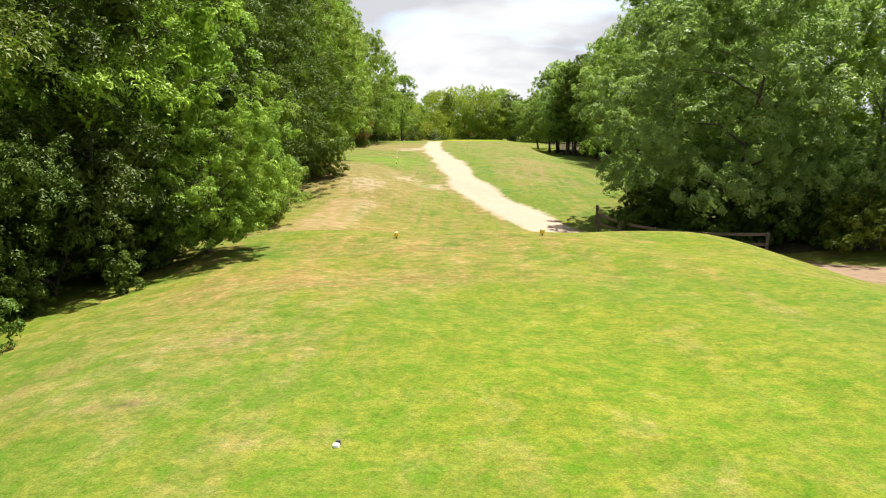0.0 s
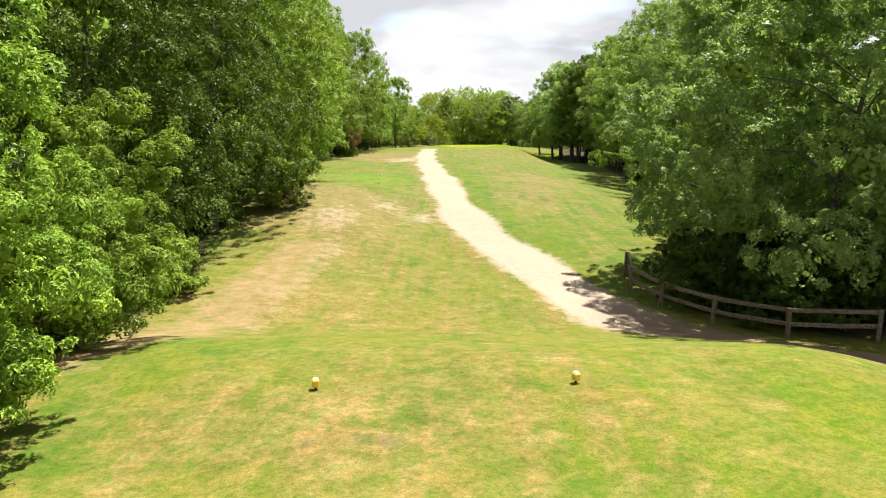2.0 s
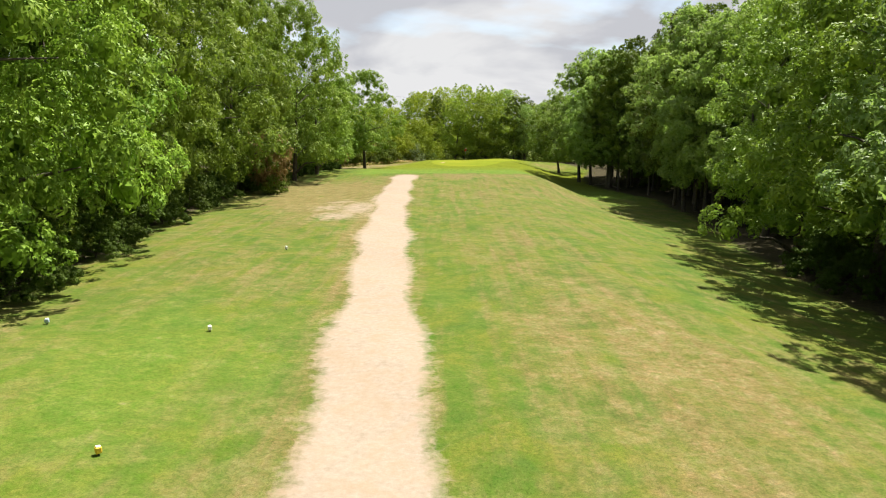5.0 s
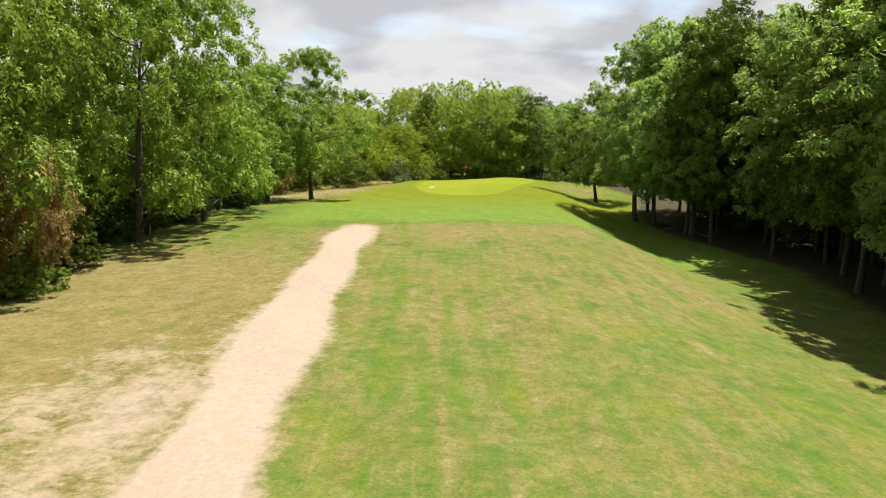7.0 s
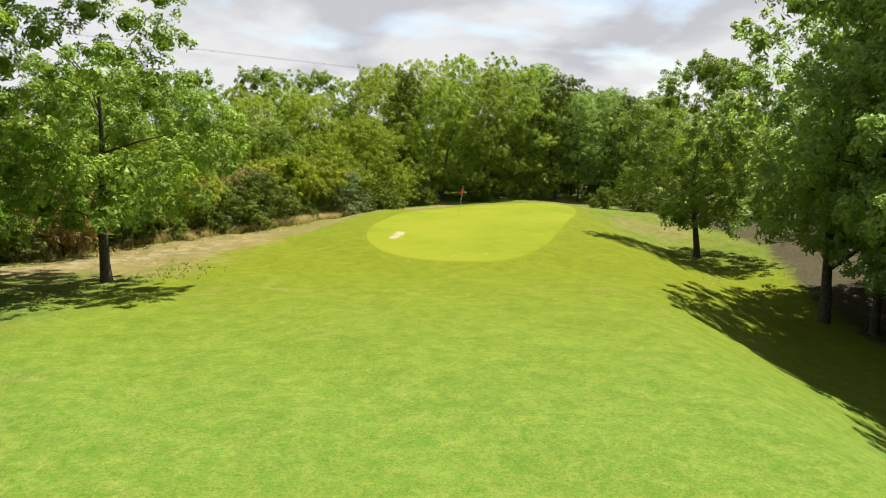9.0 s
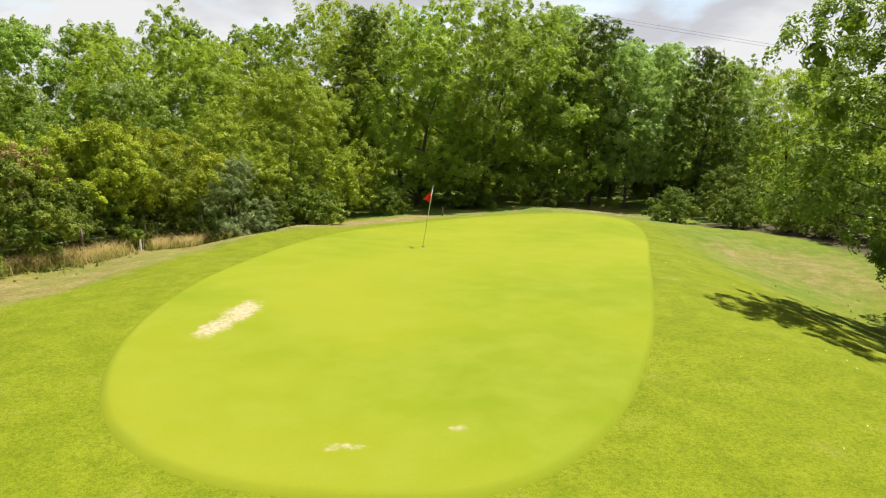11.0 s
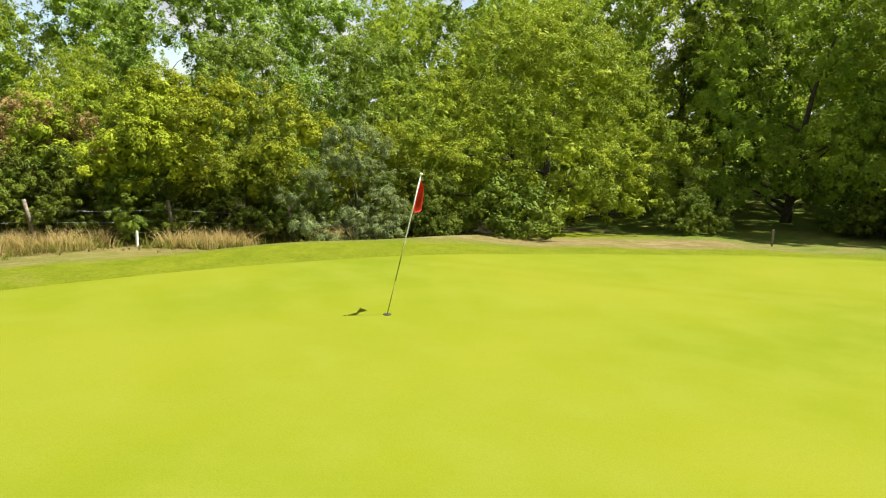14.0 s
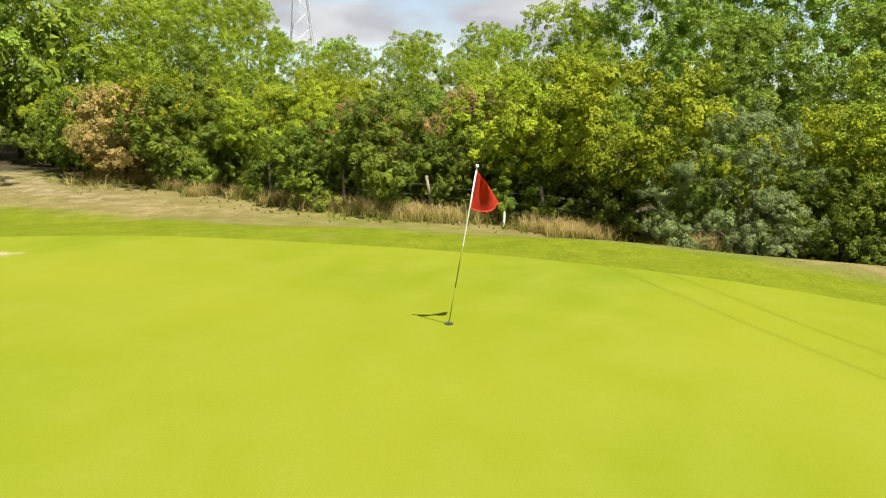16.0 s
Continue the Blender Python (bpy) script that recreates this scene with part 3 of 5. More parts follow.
def leaf_geometry(rng, pos, nrm, size, aspect, along=None, single=False):
    """Folded kite leaves, or single pointed blades for plants that stay far off."""
    n = len(pos)
    r = unit(rng.normal(size=(n, 3))) if along is None else unit(along + 0.45 * rng.normal(size=(n, 3)))
    t = unit(r - (r * nrm).sum(1, keepdims=True) * nrm)
    b = np.cross(nrm, t)
    s = size[:, None]
    if single:
        v = np.stack([pos - t * s * 0.5 - b * s * aspect * 0.45, pos - t * s * 0.3 + b * s * aspect * 0.55, pos + t * s * 0.6], 1)
        return v.reshape(-1, 3), np.arange(n * 3).reshape(-1, 3)
    fold = nrm * s * 0.12
    v = np.stack([pos - t * s * 0.5, pos + b * s * aspect * 0.5 + fold + t * s * 0.05, pos + t * s * 0.5, pos - b * s * aspect * 0.5 + fold + t * s * 0.05], 1)
    i = np.arange(n)[:, None] * 4
    return v.reshape(-1, 3), np.concatenate([i + [0, 3, 2], i + [0, 2, 1]], 0)


def crown_points(rng, lumps, count, clump, ragged=0.3, gaps=0.08):
    """Places and outward ways of leaves. Every bough's lump carries tufts of leaves over its upper, outer shell and is open below;
    tufts that would lie inside another lump are left out, and some run out into long shoots."""
    c = np.array([l[0] for l in lumps], float)
    r = np.array([l[1] for l in lumps], float)
    squash = np.array([1, 1, 0.82])
    mid = c.mean(0) * np.array([1, 1, 0.8])
    at, way, lump_of = [], [], []
    for k in range(len(lumps)):
        n = max(9, int(3.3 * (r[k] / clump) ** 2))
        i = np.arange(n) + rng.random()
        z = 1 - 2 * (i + 0.5) / (n + 1)
        a = i * 2.39996 + rng.random() * 6.28
        q = np.sqrt(np.clip(1 - z * z, 0, 1))
        d = unit(np.stack([q * np.cos(a), q * np.sin(a), z], -1) + rng.normal(size=(n, 3)) * 0.12)
        p = c[k] + d * (r[k] * rng.uniform(0.76, 1.08, n))[:, None] * squash
        far = np.linalg.norm((p[:, None] - c[None]) / squash, axis=-1) / r[None]
        far[:, k] = 9
        keep = (far.min(1) > 0.8) & (d[:, 2] > -0.2) & (p[:, 2] > 0.1) & (rng.random(n) > gaps)
        at.append(p[keep]), way.append(d[keep]), lump_of.append(np.full(keep.sum(), k))
    at, way, lump_of = np.concatenate(at), np.concatenate(way), np.concatenate(lump_of)
    out = unit(way + 0.3 * unit(at - mid))
    axis = unit(out * 0.7 + np.array([0, 0, 0.6]) + rng.normal(size=out.shape) * 0.25)
    rc = np.minimum(clump, r[lump_of] * 0.6) * rng.uniform(0.65, 1.1, len(at))
    shoot = rng.random(len(at)) < ragged
    reach = np.where(shoot, rng.uniform(0.5, 1.5, len(at)), 0.0)
    k = rng.choice(len(at), count, p=rc ** 2 / (rc ** 2).sum())
    d = unit(rng.normal(size=(count, 3)) + axis[k] * 0.85)
    u = rng.random(count)
    slim = np.where(shoot[k], 1.0 - 0.6 * u, 1.0)
    p = at[k] + (d - 0.3 * (d * axis[k]).sum(1, keepdims=True) * axis[k]) * (rc[k] * slim * rng.uniform(0.55, 1.0, count))[:, None] + (out[k] + np.array([0, 0, 0.3])) * (rc[k] * reach[k] * u)[:, None]
    return p, unit(d + axis[k] * 0.3 + np.array([0, 0, 0.35]))


# Oversized hidden leaves, added inside each lump to block light and darken gaps
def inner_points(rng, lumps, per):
    c = np.repeat(np.array([l[0] for l in lumps], float), per, 0)
    r = np.repeat(np.array([l[1] for l in lumps], float), per)
    d = unit(rng.normal(size=c.shape))
    return c + d * (r * rng.uniform(0.1, 0.5, len(r)))[:, None], d, r


def lumps_for(rng, h, r, base, count, shape, size=(0.22, 0.38)):
    lumps = []
    lobes = rng.random(4) * 6.28
    for k in range(count):
        u = (k + 0.5) / count
        if shape in ("round", "skirt"):
            u = 0.5 - 0.5 * math.cos(math.pi * (0.08 + 0.9 * u))
        elif shape in ("bell", "bush"):
            u = u ** 1.3
        ang = k * 2.39996 + rng.normal() * 0.35
        w = {"skirt": max(0.3, math.sin(math.pi * (0.2 + 0.72 * u)) ** 0.65), "round": max(0.25, math.sin(math.pi * (0.14 + 0.8 * u)) ** 0.6),
             "slim": max(0.25, math.sin(math.pi * (0.12 + 0.82 * u)) ** 0.7), "bell": max(0.22, (1 - u ** 2.4) ** 0.6), "bush": max(0.3, math.sin(math.pi * (0.1 + 0.76 * u)) ** 0.75)}[shape]
        w *= 1 + 0.16 * math.sin(2 * ang + lobes[0]) + 0.12 * math.sin(3 * ang + lobes[1] + 4 * u)
        f = 0.68 + 0.28 * rng.random() if k % 5 else 0.2 + 0.3 * rng.random()
        lr = r * rng.uniform(*size) * (1.15 - 0.35 * u)
        z = base + lr * 0.5 + u * (h - base - lr * 1.1)
        lumps.append(((math.cos(ang) * w * r * f, math.sin(ang) * w * r * f, z), lr))
    return lumps


def limb_paths(rng, lumps, h, trunk_r, base, limbs, lean=0.0, twist=0.0):
    top = h * 0.62
    tr = []
    for k in range(8):
        u = k / 7
        tr.append(((lean * u * u * h * 0.3 + twist * math.sin(5 * u), twist * math.cos(4 * u) - twist, u * top - 0.35), trunk_r * (1.25 if k == 0 else 1.0) * (1 - 0.85 * u) + 0.012))
    paths = [tr]
    order = sorted(range(len(lumps)), key=lambda k: -math.hypot(*lumps[k][0][:2]))[:limbs * 2]
    for k in order[::2]:
        c = Vector(lumps[k][0])
        z0 = max(base * 0.55, min(c.z - 1.2, top * 0.92)) if c.z > 1.2 else 0.3
        u = min(0.95, (z0 + 0.35) / top)
        s = Vector((lean * u * u * h * 0.3 + twist * math.sin(5 * u), twist * math.cos(4 * u) - twist, z0))
        rr = trunk_r * (1 - 0.85 * u) * 0.5 + 0.01
        c = s.lerp(c, 0.8)
        mid = s.lerp(c, 0.5) + Vector((rng.normal() * 0.15, rng.normal() * 0.15, 0.25 + 0.12 * rng.normal()))
        paths.append([(s, rr), (s.lerp(mid, 0.55), rr * 0.8), (mid, rr * 0.62), (mid.lerp(c, 0.6), rr * 0.4), (c, 0.012)])
    return paths


def make_plant(name, seed, h, r, base, lumps_n, leaves, leaf_size, mat, shape, label, category, trunk_r=0.16, aspect=0.5, limbs=8, ragged=0.3, twist=0.12, size=(0.22, 0.38), single=False, inner=60, clump=0.5, gaps=0.08):
    rng = np.random.default_rng(seed)
    root = new(name)
    tagged(root, label, category)
    lumps = lumps_for(rng, h, r, base, lumps_n, shape, size)
    part("trunk", tubes(limb_paths(rng, lumps, h, trunk_r, base, limbs, rng.normal() * 0.15, twist)), BARK, root)
    p, d = crown_points(rng, lumps, leaves, clump, ragged, gaps)
    nrm = unit(d + rng.normal(size=p.shape) * 0.38)
    size_all = leaf_size * rng.uniform(0.65, 1.3, len(p))
    sp, sd, sr = inner_points(rng, lumps, inner * 2)
    p, nrm, size_all = np.concatenate([p, sp]), np.concatenate([nrm, sd]), np.concatenate([size_all, np.clip(sr * 0.36, 0.08, max(0.2, leaf_size * 2))])
    keep = p[:, 2] > 0.03
    p, nrm, size_all = p[keep], nrm[keep], size_all[keep]
    v, f = leaf_geometry(rng, p, nrm, size_all, aspect, None, single)
    link_mesh("crown", v, f, mat, root)
    return root


def make_spray_tree(name, seed, h, r, leaves, leaf_size, mat, label):
    """A tree of long straight boughs that fan outwards, each with side shoots; the leaves sit close along the shoots like sleeves."""
    rng = np.random.default_rng(seed)
    root = new(name)
    tagged(root, label, "tree")
    paths, shoots = [[((0, 0, h * u), 0.17 * (1 - u) + 0.02) for u in (-0.03, 0.2, 0.4, 0.6, 0.8, 1.0)]], []
    n = 64
    for k in range(n):
        u = k / n
        ang = k * 2.39996 + rng.normal() * 0.2
        ln = r * (1 - 0.75 * u ** 1.6) * rng.uniform(0.75, 1.1)
        z = h * (0.05 + 0.9 * u)
        way = np.array([math.cos(ang), math.sin(ang), rng.uniform(-0.05, 0.3) + 0.35 * u])
        side = np.array([-way[1], way[0], 0])
        foot = np.array([0, 0, z])
        pts = [foot + way * ln * s + np.array([0, 0, -0.3 * s * s]) for s in np.linspace(0, 1, 5)]
        paths.append([(Vector(q), 0.045 * (1 - 0.85 * s) + 0.006) for q, s in zip(pts, np.linspace(0, 1, 5))])
        shoots.append((foot + way * ln * 0.3, foot + way * ln + np.array([0, 0, -0.3]), 0.16))
        for j in range(7):
            s = rng.uniform(0.2, 0.85)
            a0 = foot + way * ln * s + np.array([0, 0, -0.3 * s * s])
            turn = rng.uniform(0.25, 0.8) * (1 if j % 2 else -1)
            tip = a0 + (way + side * turn + np.array([0, 0, rng.uniform(-0.15, 0.2)])) * ln * rng.uniform(0.18, 0.42)
            shoots.append((a0, tip, 0.13))
            paths.append([(Vector(a0), 0.014), (Vector(tip), 0.005)])
    part("trunk", tubes(paths, 5), BARK, root)
    a0, tip = np.array([q[0] for q in shoots]), np.array([q[1] for q in shoots])
    wide, long = np.array([q[2] for q in shoots]), np.linalg.norm(np.array([q[1] - q[0] for q in shoots]), axis=1)
    k = rng.choice(len(shoots), leaves, p=long / long.sum())
    s = rng.random(leaves)
    p = a0[k] + (tip - a0)[k] * s[:, None] + rng.normal(size=(leaves, 3)) * (wide[k] * (1.05 - 0.7 * s) * 0.6)[:, None]
    al = unit((tip - a0)[k])
    nrm = unit(rng.normal(size=p.shape) * 0.5 + np.array([0, 0, 1.0]))
    v, f = leaf_geometry(rng, p, nrm, leaf_size * rng.uniform(0.7, 1.3, leaves), 0.45, al)
    link_mesh("crown", v, f, mat, root)
    return root


LIB = {
    "oak": make_plant("oak_tree", 1, 13.0, 4.9, 0.6, 46, 32000, 0.16, LEAF_OAK, "skirt", "broad green oak tree with leafy boughs reaching low", "tree", 0.22, 0.6, size=(0.2, 0.34), single=True, clump=0.5),
    "oak_tall": make_plant("oak_tree", 2, 14.5, 4.8, 2.0, 46, 32000, 0.165, LEAF_OAK, "round", "tall green oak tree with a rounded crown", "tree", 0.24, 0.6, size=(0.2, 0.34), limbs=12, single=True, clump=0.5),
    "oak_pale": make_plant("oak_tree", 31, 14.5, 4.6, 2.4, 44, 30000, 0.165, LEAF_PALE, "round", "tall grey-green oak tree with bare lower trunk", "tree", 0.22, 0.6, size=(0.18, 0.32), limbs=12, single=True, clump=0.52, inner=26),
    "oak_near": make_plant("oak_tree", 51, 13.0, 4.9, 0.5, 58, 84000, 0.105, LEAF_OAK, "skirt", "broad green oak tree with tufted boughs sweeping low", "tree", 0.22, 0.62, size=(0.18, 0.32), clump=0.3, inner=70),
    "oak_near_light": make_plant("oak_tree", 52, 12.5, 4.8, 0.4, 58, 84000, 0.105, LEAF_BRIGHT, "skirt", "light green oak tree with tufted boughs down to the grass", "tree", 0.2, 0.62, size=(0.18, 0.32), clump=0.3, inner=70),
    "oak_green": make_plant("oak_tree", 33, 12.5, 5.0, 1.5, 70, 60000, 0.13, LEAF_OAK, "round", "broad oak tree with a bent trunk on grass beside the green", "tree", 0.22, 0.6, size=(0.17, 0.28), limbs=14, ragged=0.4, twist=0.3, single=True, clump=0.42),
    "oak_light": make_plant("oak_tree", 3, 12.0, 4.6, 0.4, 44, 32000, 0.155, LEAF_BRIGHT, "skirt", "light green oak tree with boughs down to the grass", "tree", 0.2, 0.6, size=(0.2, 0.34), single=True, clump=0.48),
    "oak_dark": make_plant("oak_tree", 21, 13.0, 4.7, 0.3, 46, 70000, 0.1, LEAF_SHADE, "round", "dark shaded oak tree with boughs down to the ground", "tree", 0.22, 0.6, size=(0.2, 0.34), clump=0.42),
    "ash": make_plant("ash_tree", 4, 7.0, 3.4, 0.2, 40, 44000, 0.12, LEAF_BRIGHT, "bush", "bright green young ash tree with feathery narrow leaves", "tree", 0.12, 0.38, ragged=0.5, size=(0.2, 0.34), clump=0.36, inner=110),
    "ash_dark": make_plant("ash_tree", 41, 7.0, 3.4, 0.2, 40, 40000, 0.12, LEAF_ASH_DEEP, "bush", "young ash tree with the wood's shade put into its leaf colour", "tree", 0.12, 0.38, ragged=0.4, size=(0.2, 0.34), clump=0.36, inner=170),
    "ash_big": make_plant("ash_tree", 19, 13.5, 4.9, 2.4, 46, 60000, 0.13, LEAF_ASH_SHADE, "round", "large ash tree with a spreading crown over dark shade", "tree", 0.22, 0.38, ragged=0.45, size=(0.2, 0.34), clump=0.42),
    "ash_tall": make_plant("ash_tree", 23, 13.0, 4.6, 2.6, 50, 66000, 0.125, LEAF_BRIGHT, "round", "tall bright green ash tree with a wide overhanging crown", "tree", 0.2, 0.42, ragged=0.45, size=(0.18, 0.32), clump=0.42, inner=110),
    "aspen": make_plant("aspen_tree", 35, 14.0, 2.9, 0.9, 58, 22000, 0.16, LEAF_POPLAR, "slim", "tall narrow light green tree of the wood behind", "tree", 0.15, 0.6, limbs=7, single=True, inner=2, clump=0.42, ragged=0.4, gaps=0.25),
    "aspen_dark": make_plant("aspen_tree", 36, 14.0, 2.8, 1.4, 58, 22000, 0.16, LEAF_FAR, "slim", "tall narrow green tree of the wood behind", "tree", 0.15, 0.6, limbs=7, single=True, inner=2, clump=0.42, ragged=0.4, gaps=0.25),
    "alder": make_plant("alder_tree", 5, 12.5, 3.9, 0.9, 60, 105000, 0.085, LEAF_ALDER, "skirt", "dark green alder tree with dense small leaves", "tree", 0.17, 0.7, size=(0.2, 0.32), clump=0.34, inner=80),
    "lime": make_plant("lime_tree", 61, 13.0, 4.4, 0.5, 84, 60000, 0.125, LEAF_POPLAR, "bell", "green lime tree with stepped leafy boughs down to the ground", "tree", 0.2, 0.65, limbs=10, single=True, size=(0.15, 0.26), clump=0.42, inner=20, ragged=0.35),
    "slim": make_plant("birch_tree", 6, 13.5, 2.8, 1.6, 56, 18000, 0.18, LEAF_PALE, "slim", "slender woodland tree with a bare thin trunk", "tree", 0.13, 0.6, limbs=6, single=True, inner=16, clump=0.48),
    "slim_dark": make_plant("birch_tree", 7, 14.0, 2.7, 2.0, 56, 18000, 0.18, LEAF_DARK, "slim", "slender dark woodland tree with a bare thin trunk", "tree", 0.14, 0.6, limbs=6, single=True, inner=16, clump=0.48),
    "far": make_plant("oak_tree", 8, 13.0, 4.4, 1.0, 56, 24000, 0.165, LEAF_FAR, "round", "green woodland tree in the wood behind", "tree", 0.2, 0.6, limbs=8, single=True, size=(0.2, 0.34), clump=0.5, inner=6, gaps=0.2),
    "far_light": make_plant("oak_tree", 9, 11.5, 4.1, 0.6, 56, 24000, 0.16, LEAF_FAR, "skirt", "light green woodland tree in the wood behind", "tree", 0.18, 0.6, limbs=8, single=True, size=(0.2, 0.34), clump=0.48, inner=6, gaps=0.2),
    "deep": make_plant("oak_tree", 20, 13.0, 4.6, 0.8, 40, 8000, 0.34, LEAF_OAK, "round", "green tree deep in the wood", "tree", 0.2, limbs=4, single=True, clump=0.7),
    "far_dark": make_plant("alder_tree", 18, 12.5, 3.9, 0.7, 44, 36000, 0.14, LEAF_ALDER, "round", "dark green alder tree deeper in the wood", "tree", 0.17, 0.6, limbs=6, single=True, clump=0.42, inner=26),
    "hornbeam": make_plant("hornbeam_tree", 10, 9.0, 5.3, 0.05, 96, 150000, 0.082, LEAF_HORN, "bell", "wide domed hornbeam tree leafy down to the ground", "tree", 0.2, 0.5, ragged=0.6, size=(0.17, 0.27), single=True, clump=0.34, inner=90, gaps=0.03),
    "bush": make_plant("bush", 11, 3.2, 2.1, 0.0, 36, 34000, 0.062, LEAF_DARK, "bush", "dense green bush on the edge of the wood", "bush", 0.06, 0.6, limbs=5, size=(0.17, 0.3), single=True, inner=50, clump=0.22),
    "bush_light": make_plant("bush", 12, 3.0, 2.0, 0.0, 36, 36000, 0.06, LEAF_HEDGE, "bell", "fresh green leafy bush in the hedgerow", "bush", 0.06, 0.6, limbs=5, size=(0.17, 0.3), single=True, inner=50, clump=0.22),
    "bush_shade": make_plant("holly_bush", 37, 3.0, 2.1, 0.0, 36, 24000, 0.08, LEAF_SHADE, "bell", "bush under the trees with shade put into its leaf colour", "bush", 0.06, 0.6, limbs=5, size=(0.17, 0.3), single=True, inner=50, clump=0.22),
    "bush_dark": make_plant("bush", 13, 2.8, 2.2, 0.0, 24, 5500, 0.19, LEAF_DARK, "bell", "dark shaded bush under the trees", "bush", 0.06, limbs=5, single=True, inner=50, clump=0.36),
    "bush_grey": make_plant("willow_bush", 14, 3.7, 1.7, 0.0, 40, 40000, 0.06, LEAF_GREY, "bell", "grey-green willow bush in the hedgerow", "bush", 0.06, 0.34, limbs=5, inner=90, size=(0.17, 0.3), ragged=0.5, single=True, clump=0.2),
    "bush_yellow": make_plant("bush", 15, 4.2, 2.5, 0.9, 44, 46000, 0.062, LEAF_YELLOW, "bush", "yellow-green bush with pale shoot tips", "bush", 0.07, 0.6, limbs=6, size=(0.17, 0.3), single=True, inner=50, clump=0.26),
    "bush_brown": make_plant("dead_bush", 16, 3.4, 1.7, 0.2, 36, 14000, 0.07, LEAF_BROWN, "bush", "withered brown bush among green leaves", "bush", 0.06, 0.6, limbs=9, single=True, clump=0.22),
    "spray": make_spray_tree("wild_cherry_tree", 17, 14.0, 6.4, 62000, 0.125, LEAF_OAK, "tree with long straight boughs of pale green leaves"),
}
USED = set()


def place(kind, x, y, scale=1.0, turn=None, tall=1.0, group="", label=""):
    turn = random.uniform(0, 6.283) if turn is None else turn
    m = Matrix.LocRotScale((x, y, float(gz(x, y)) - 0.05), Euler((0, 0, turn)), (scale, scale, scale * tall))
    root = LIB[kind]
    if kind in USED:
        root = copy_thing(root, m @ Matrix.Diagonal((*(1 / v for v in root.scale), 1)))
    else:
        USED.add(kind)
        root.matrix_basis = m
    if group or label:
        tagged(root, label, group=group)
    return root


def le(y):
    return float(np.interp(y, *LEFT_EDGE))


def re(y):
    return float(np.interp(y, *RIGHT_EDGE))


random.seed(7)
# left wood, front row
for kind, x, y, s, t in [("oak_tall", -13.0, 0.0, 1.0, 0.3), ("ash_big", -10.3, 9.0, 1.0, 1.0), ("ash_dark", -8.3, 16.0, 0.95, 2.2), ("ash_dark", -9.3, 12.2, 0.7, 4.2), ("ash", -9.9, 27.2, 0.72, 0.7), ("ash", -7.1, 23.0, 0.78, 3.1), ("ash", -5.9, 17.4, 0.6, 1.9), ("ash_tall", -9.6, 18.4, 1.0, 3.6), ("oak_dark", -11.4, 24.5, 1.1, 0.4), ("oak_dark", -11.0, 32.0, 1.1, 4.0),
                         ("oak_dark", -9.9, 40.8, 1.13, 3.0), ("oak_near", -10.6, 47.2, 1.15, 1.2), ("oak_near_light", -11.9, 55.5, 1.18, 5.0), ("oak_near", -9.6, 56.4, 0.52, 1.0), ("oak_near_light", -13.4, 65, 1.2, 2.0), ("oak", -14.4, 70.5, 1.2, 0.2),
                         ("oak_light", -15.6, 79, 1.35, 1.4), ("oak", -16.6, 88, 1.25, 2.9), ("oak", -17.2, 97, 1.2, 4.4), ("oak", -15.6, 107.4, 1.1, 5.6), ("oak", -12.6, 117.8, 1.05, 0.9),
                         ("oak", -11.6, 125.5, 0.94, 2.2), ("oak", -12.6, 133, 0.78, 3.4), ("oak_tall", -11.2, 140.5, 0.78, 1.1), ("oak_tall", -8.4, 145.8, 0.92, 2.6)]:
    place(kind, x, y, s, t, (1.1 if kind == "oak_dark" else 1.0) + 0.28 * float(ss(45, 75, y) * (1 - ss(122, 132, y))), group="trees of the left wood")
# left wood, behind, and its undergrowth
for y in np.arange(-4, 146, 8.5):
    place("deep", le(y) - 10.5 + random.uniform(-1.2, 1.2), y + random.uniform(-1.5, 1.5), random.uniform(1.15, 1.35), tall=1.15, group="trees of the left wood")
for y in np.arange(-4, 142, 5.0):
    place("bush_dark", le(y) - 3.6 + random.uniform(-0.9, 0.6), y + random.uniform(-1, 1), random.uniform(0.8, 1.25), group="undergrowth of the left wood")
for x, y, s in [(-10.8, 57.5, 0.8), (-10.6, 61.0, 0.8), (-7.9, 45.4, 0.75), (-9.9, 51.5, 0.7), (-8.3, 30.6, 0.62)]:
    place("bush_light", x, y, s, group="undergrowth of the left wood")
# Added to darken the wood's shaded foot; the shade is in their leaves
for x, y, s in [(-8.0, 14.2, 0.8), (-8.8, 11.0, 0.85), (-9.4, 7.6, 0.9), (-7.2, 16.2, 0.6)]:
    place("bush_shade", x, y, s, group="undergrowth of the left wood", label="dark shaded bush under the trees of the wood")
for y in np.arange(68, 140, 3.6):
    place("bush_shade", le(y) - 1.5 + random.uniform(-0.8, 0.4), y + random.uniform(-0.8, 0.8), random.uniform(0.55, 0.85), group="undergrowth of the left wood", label="dark shaded bush under the trees of the wood")
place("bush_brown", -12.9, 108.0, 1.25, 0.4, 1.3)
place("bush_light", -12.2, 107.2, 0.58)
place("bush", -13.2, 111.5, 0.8)

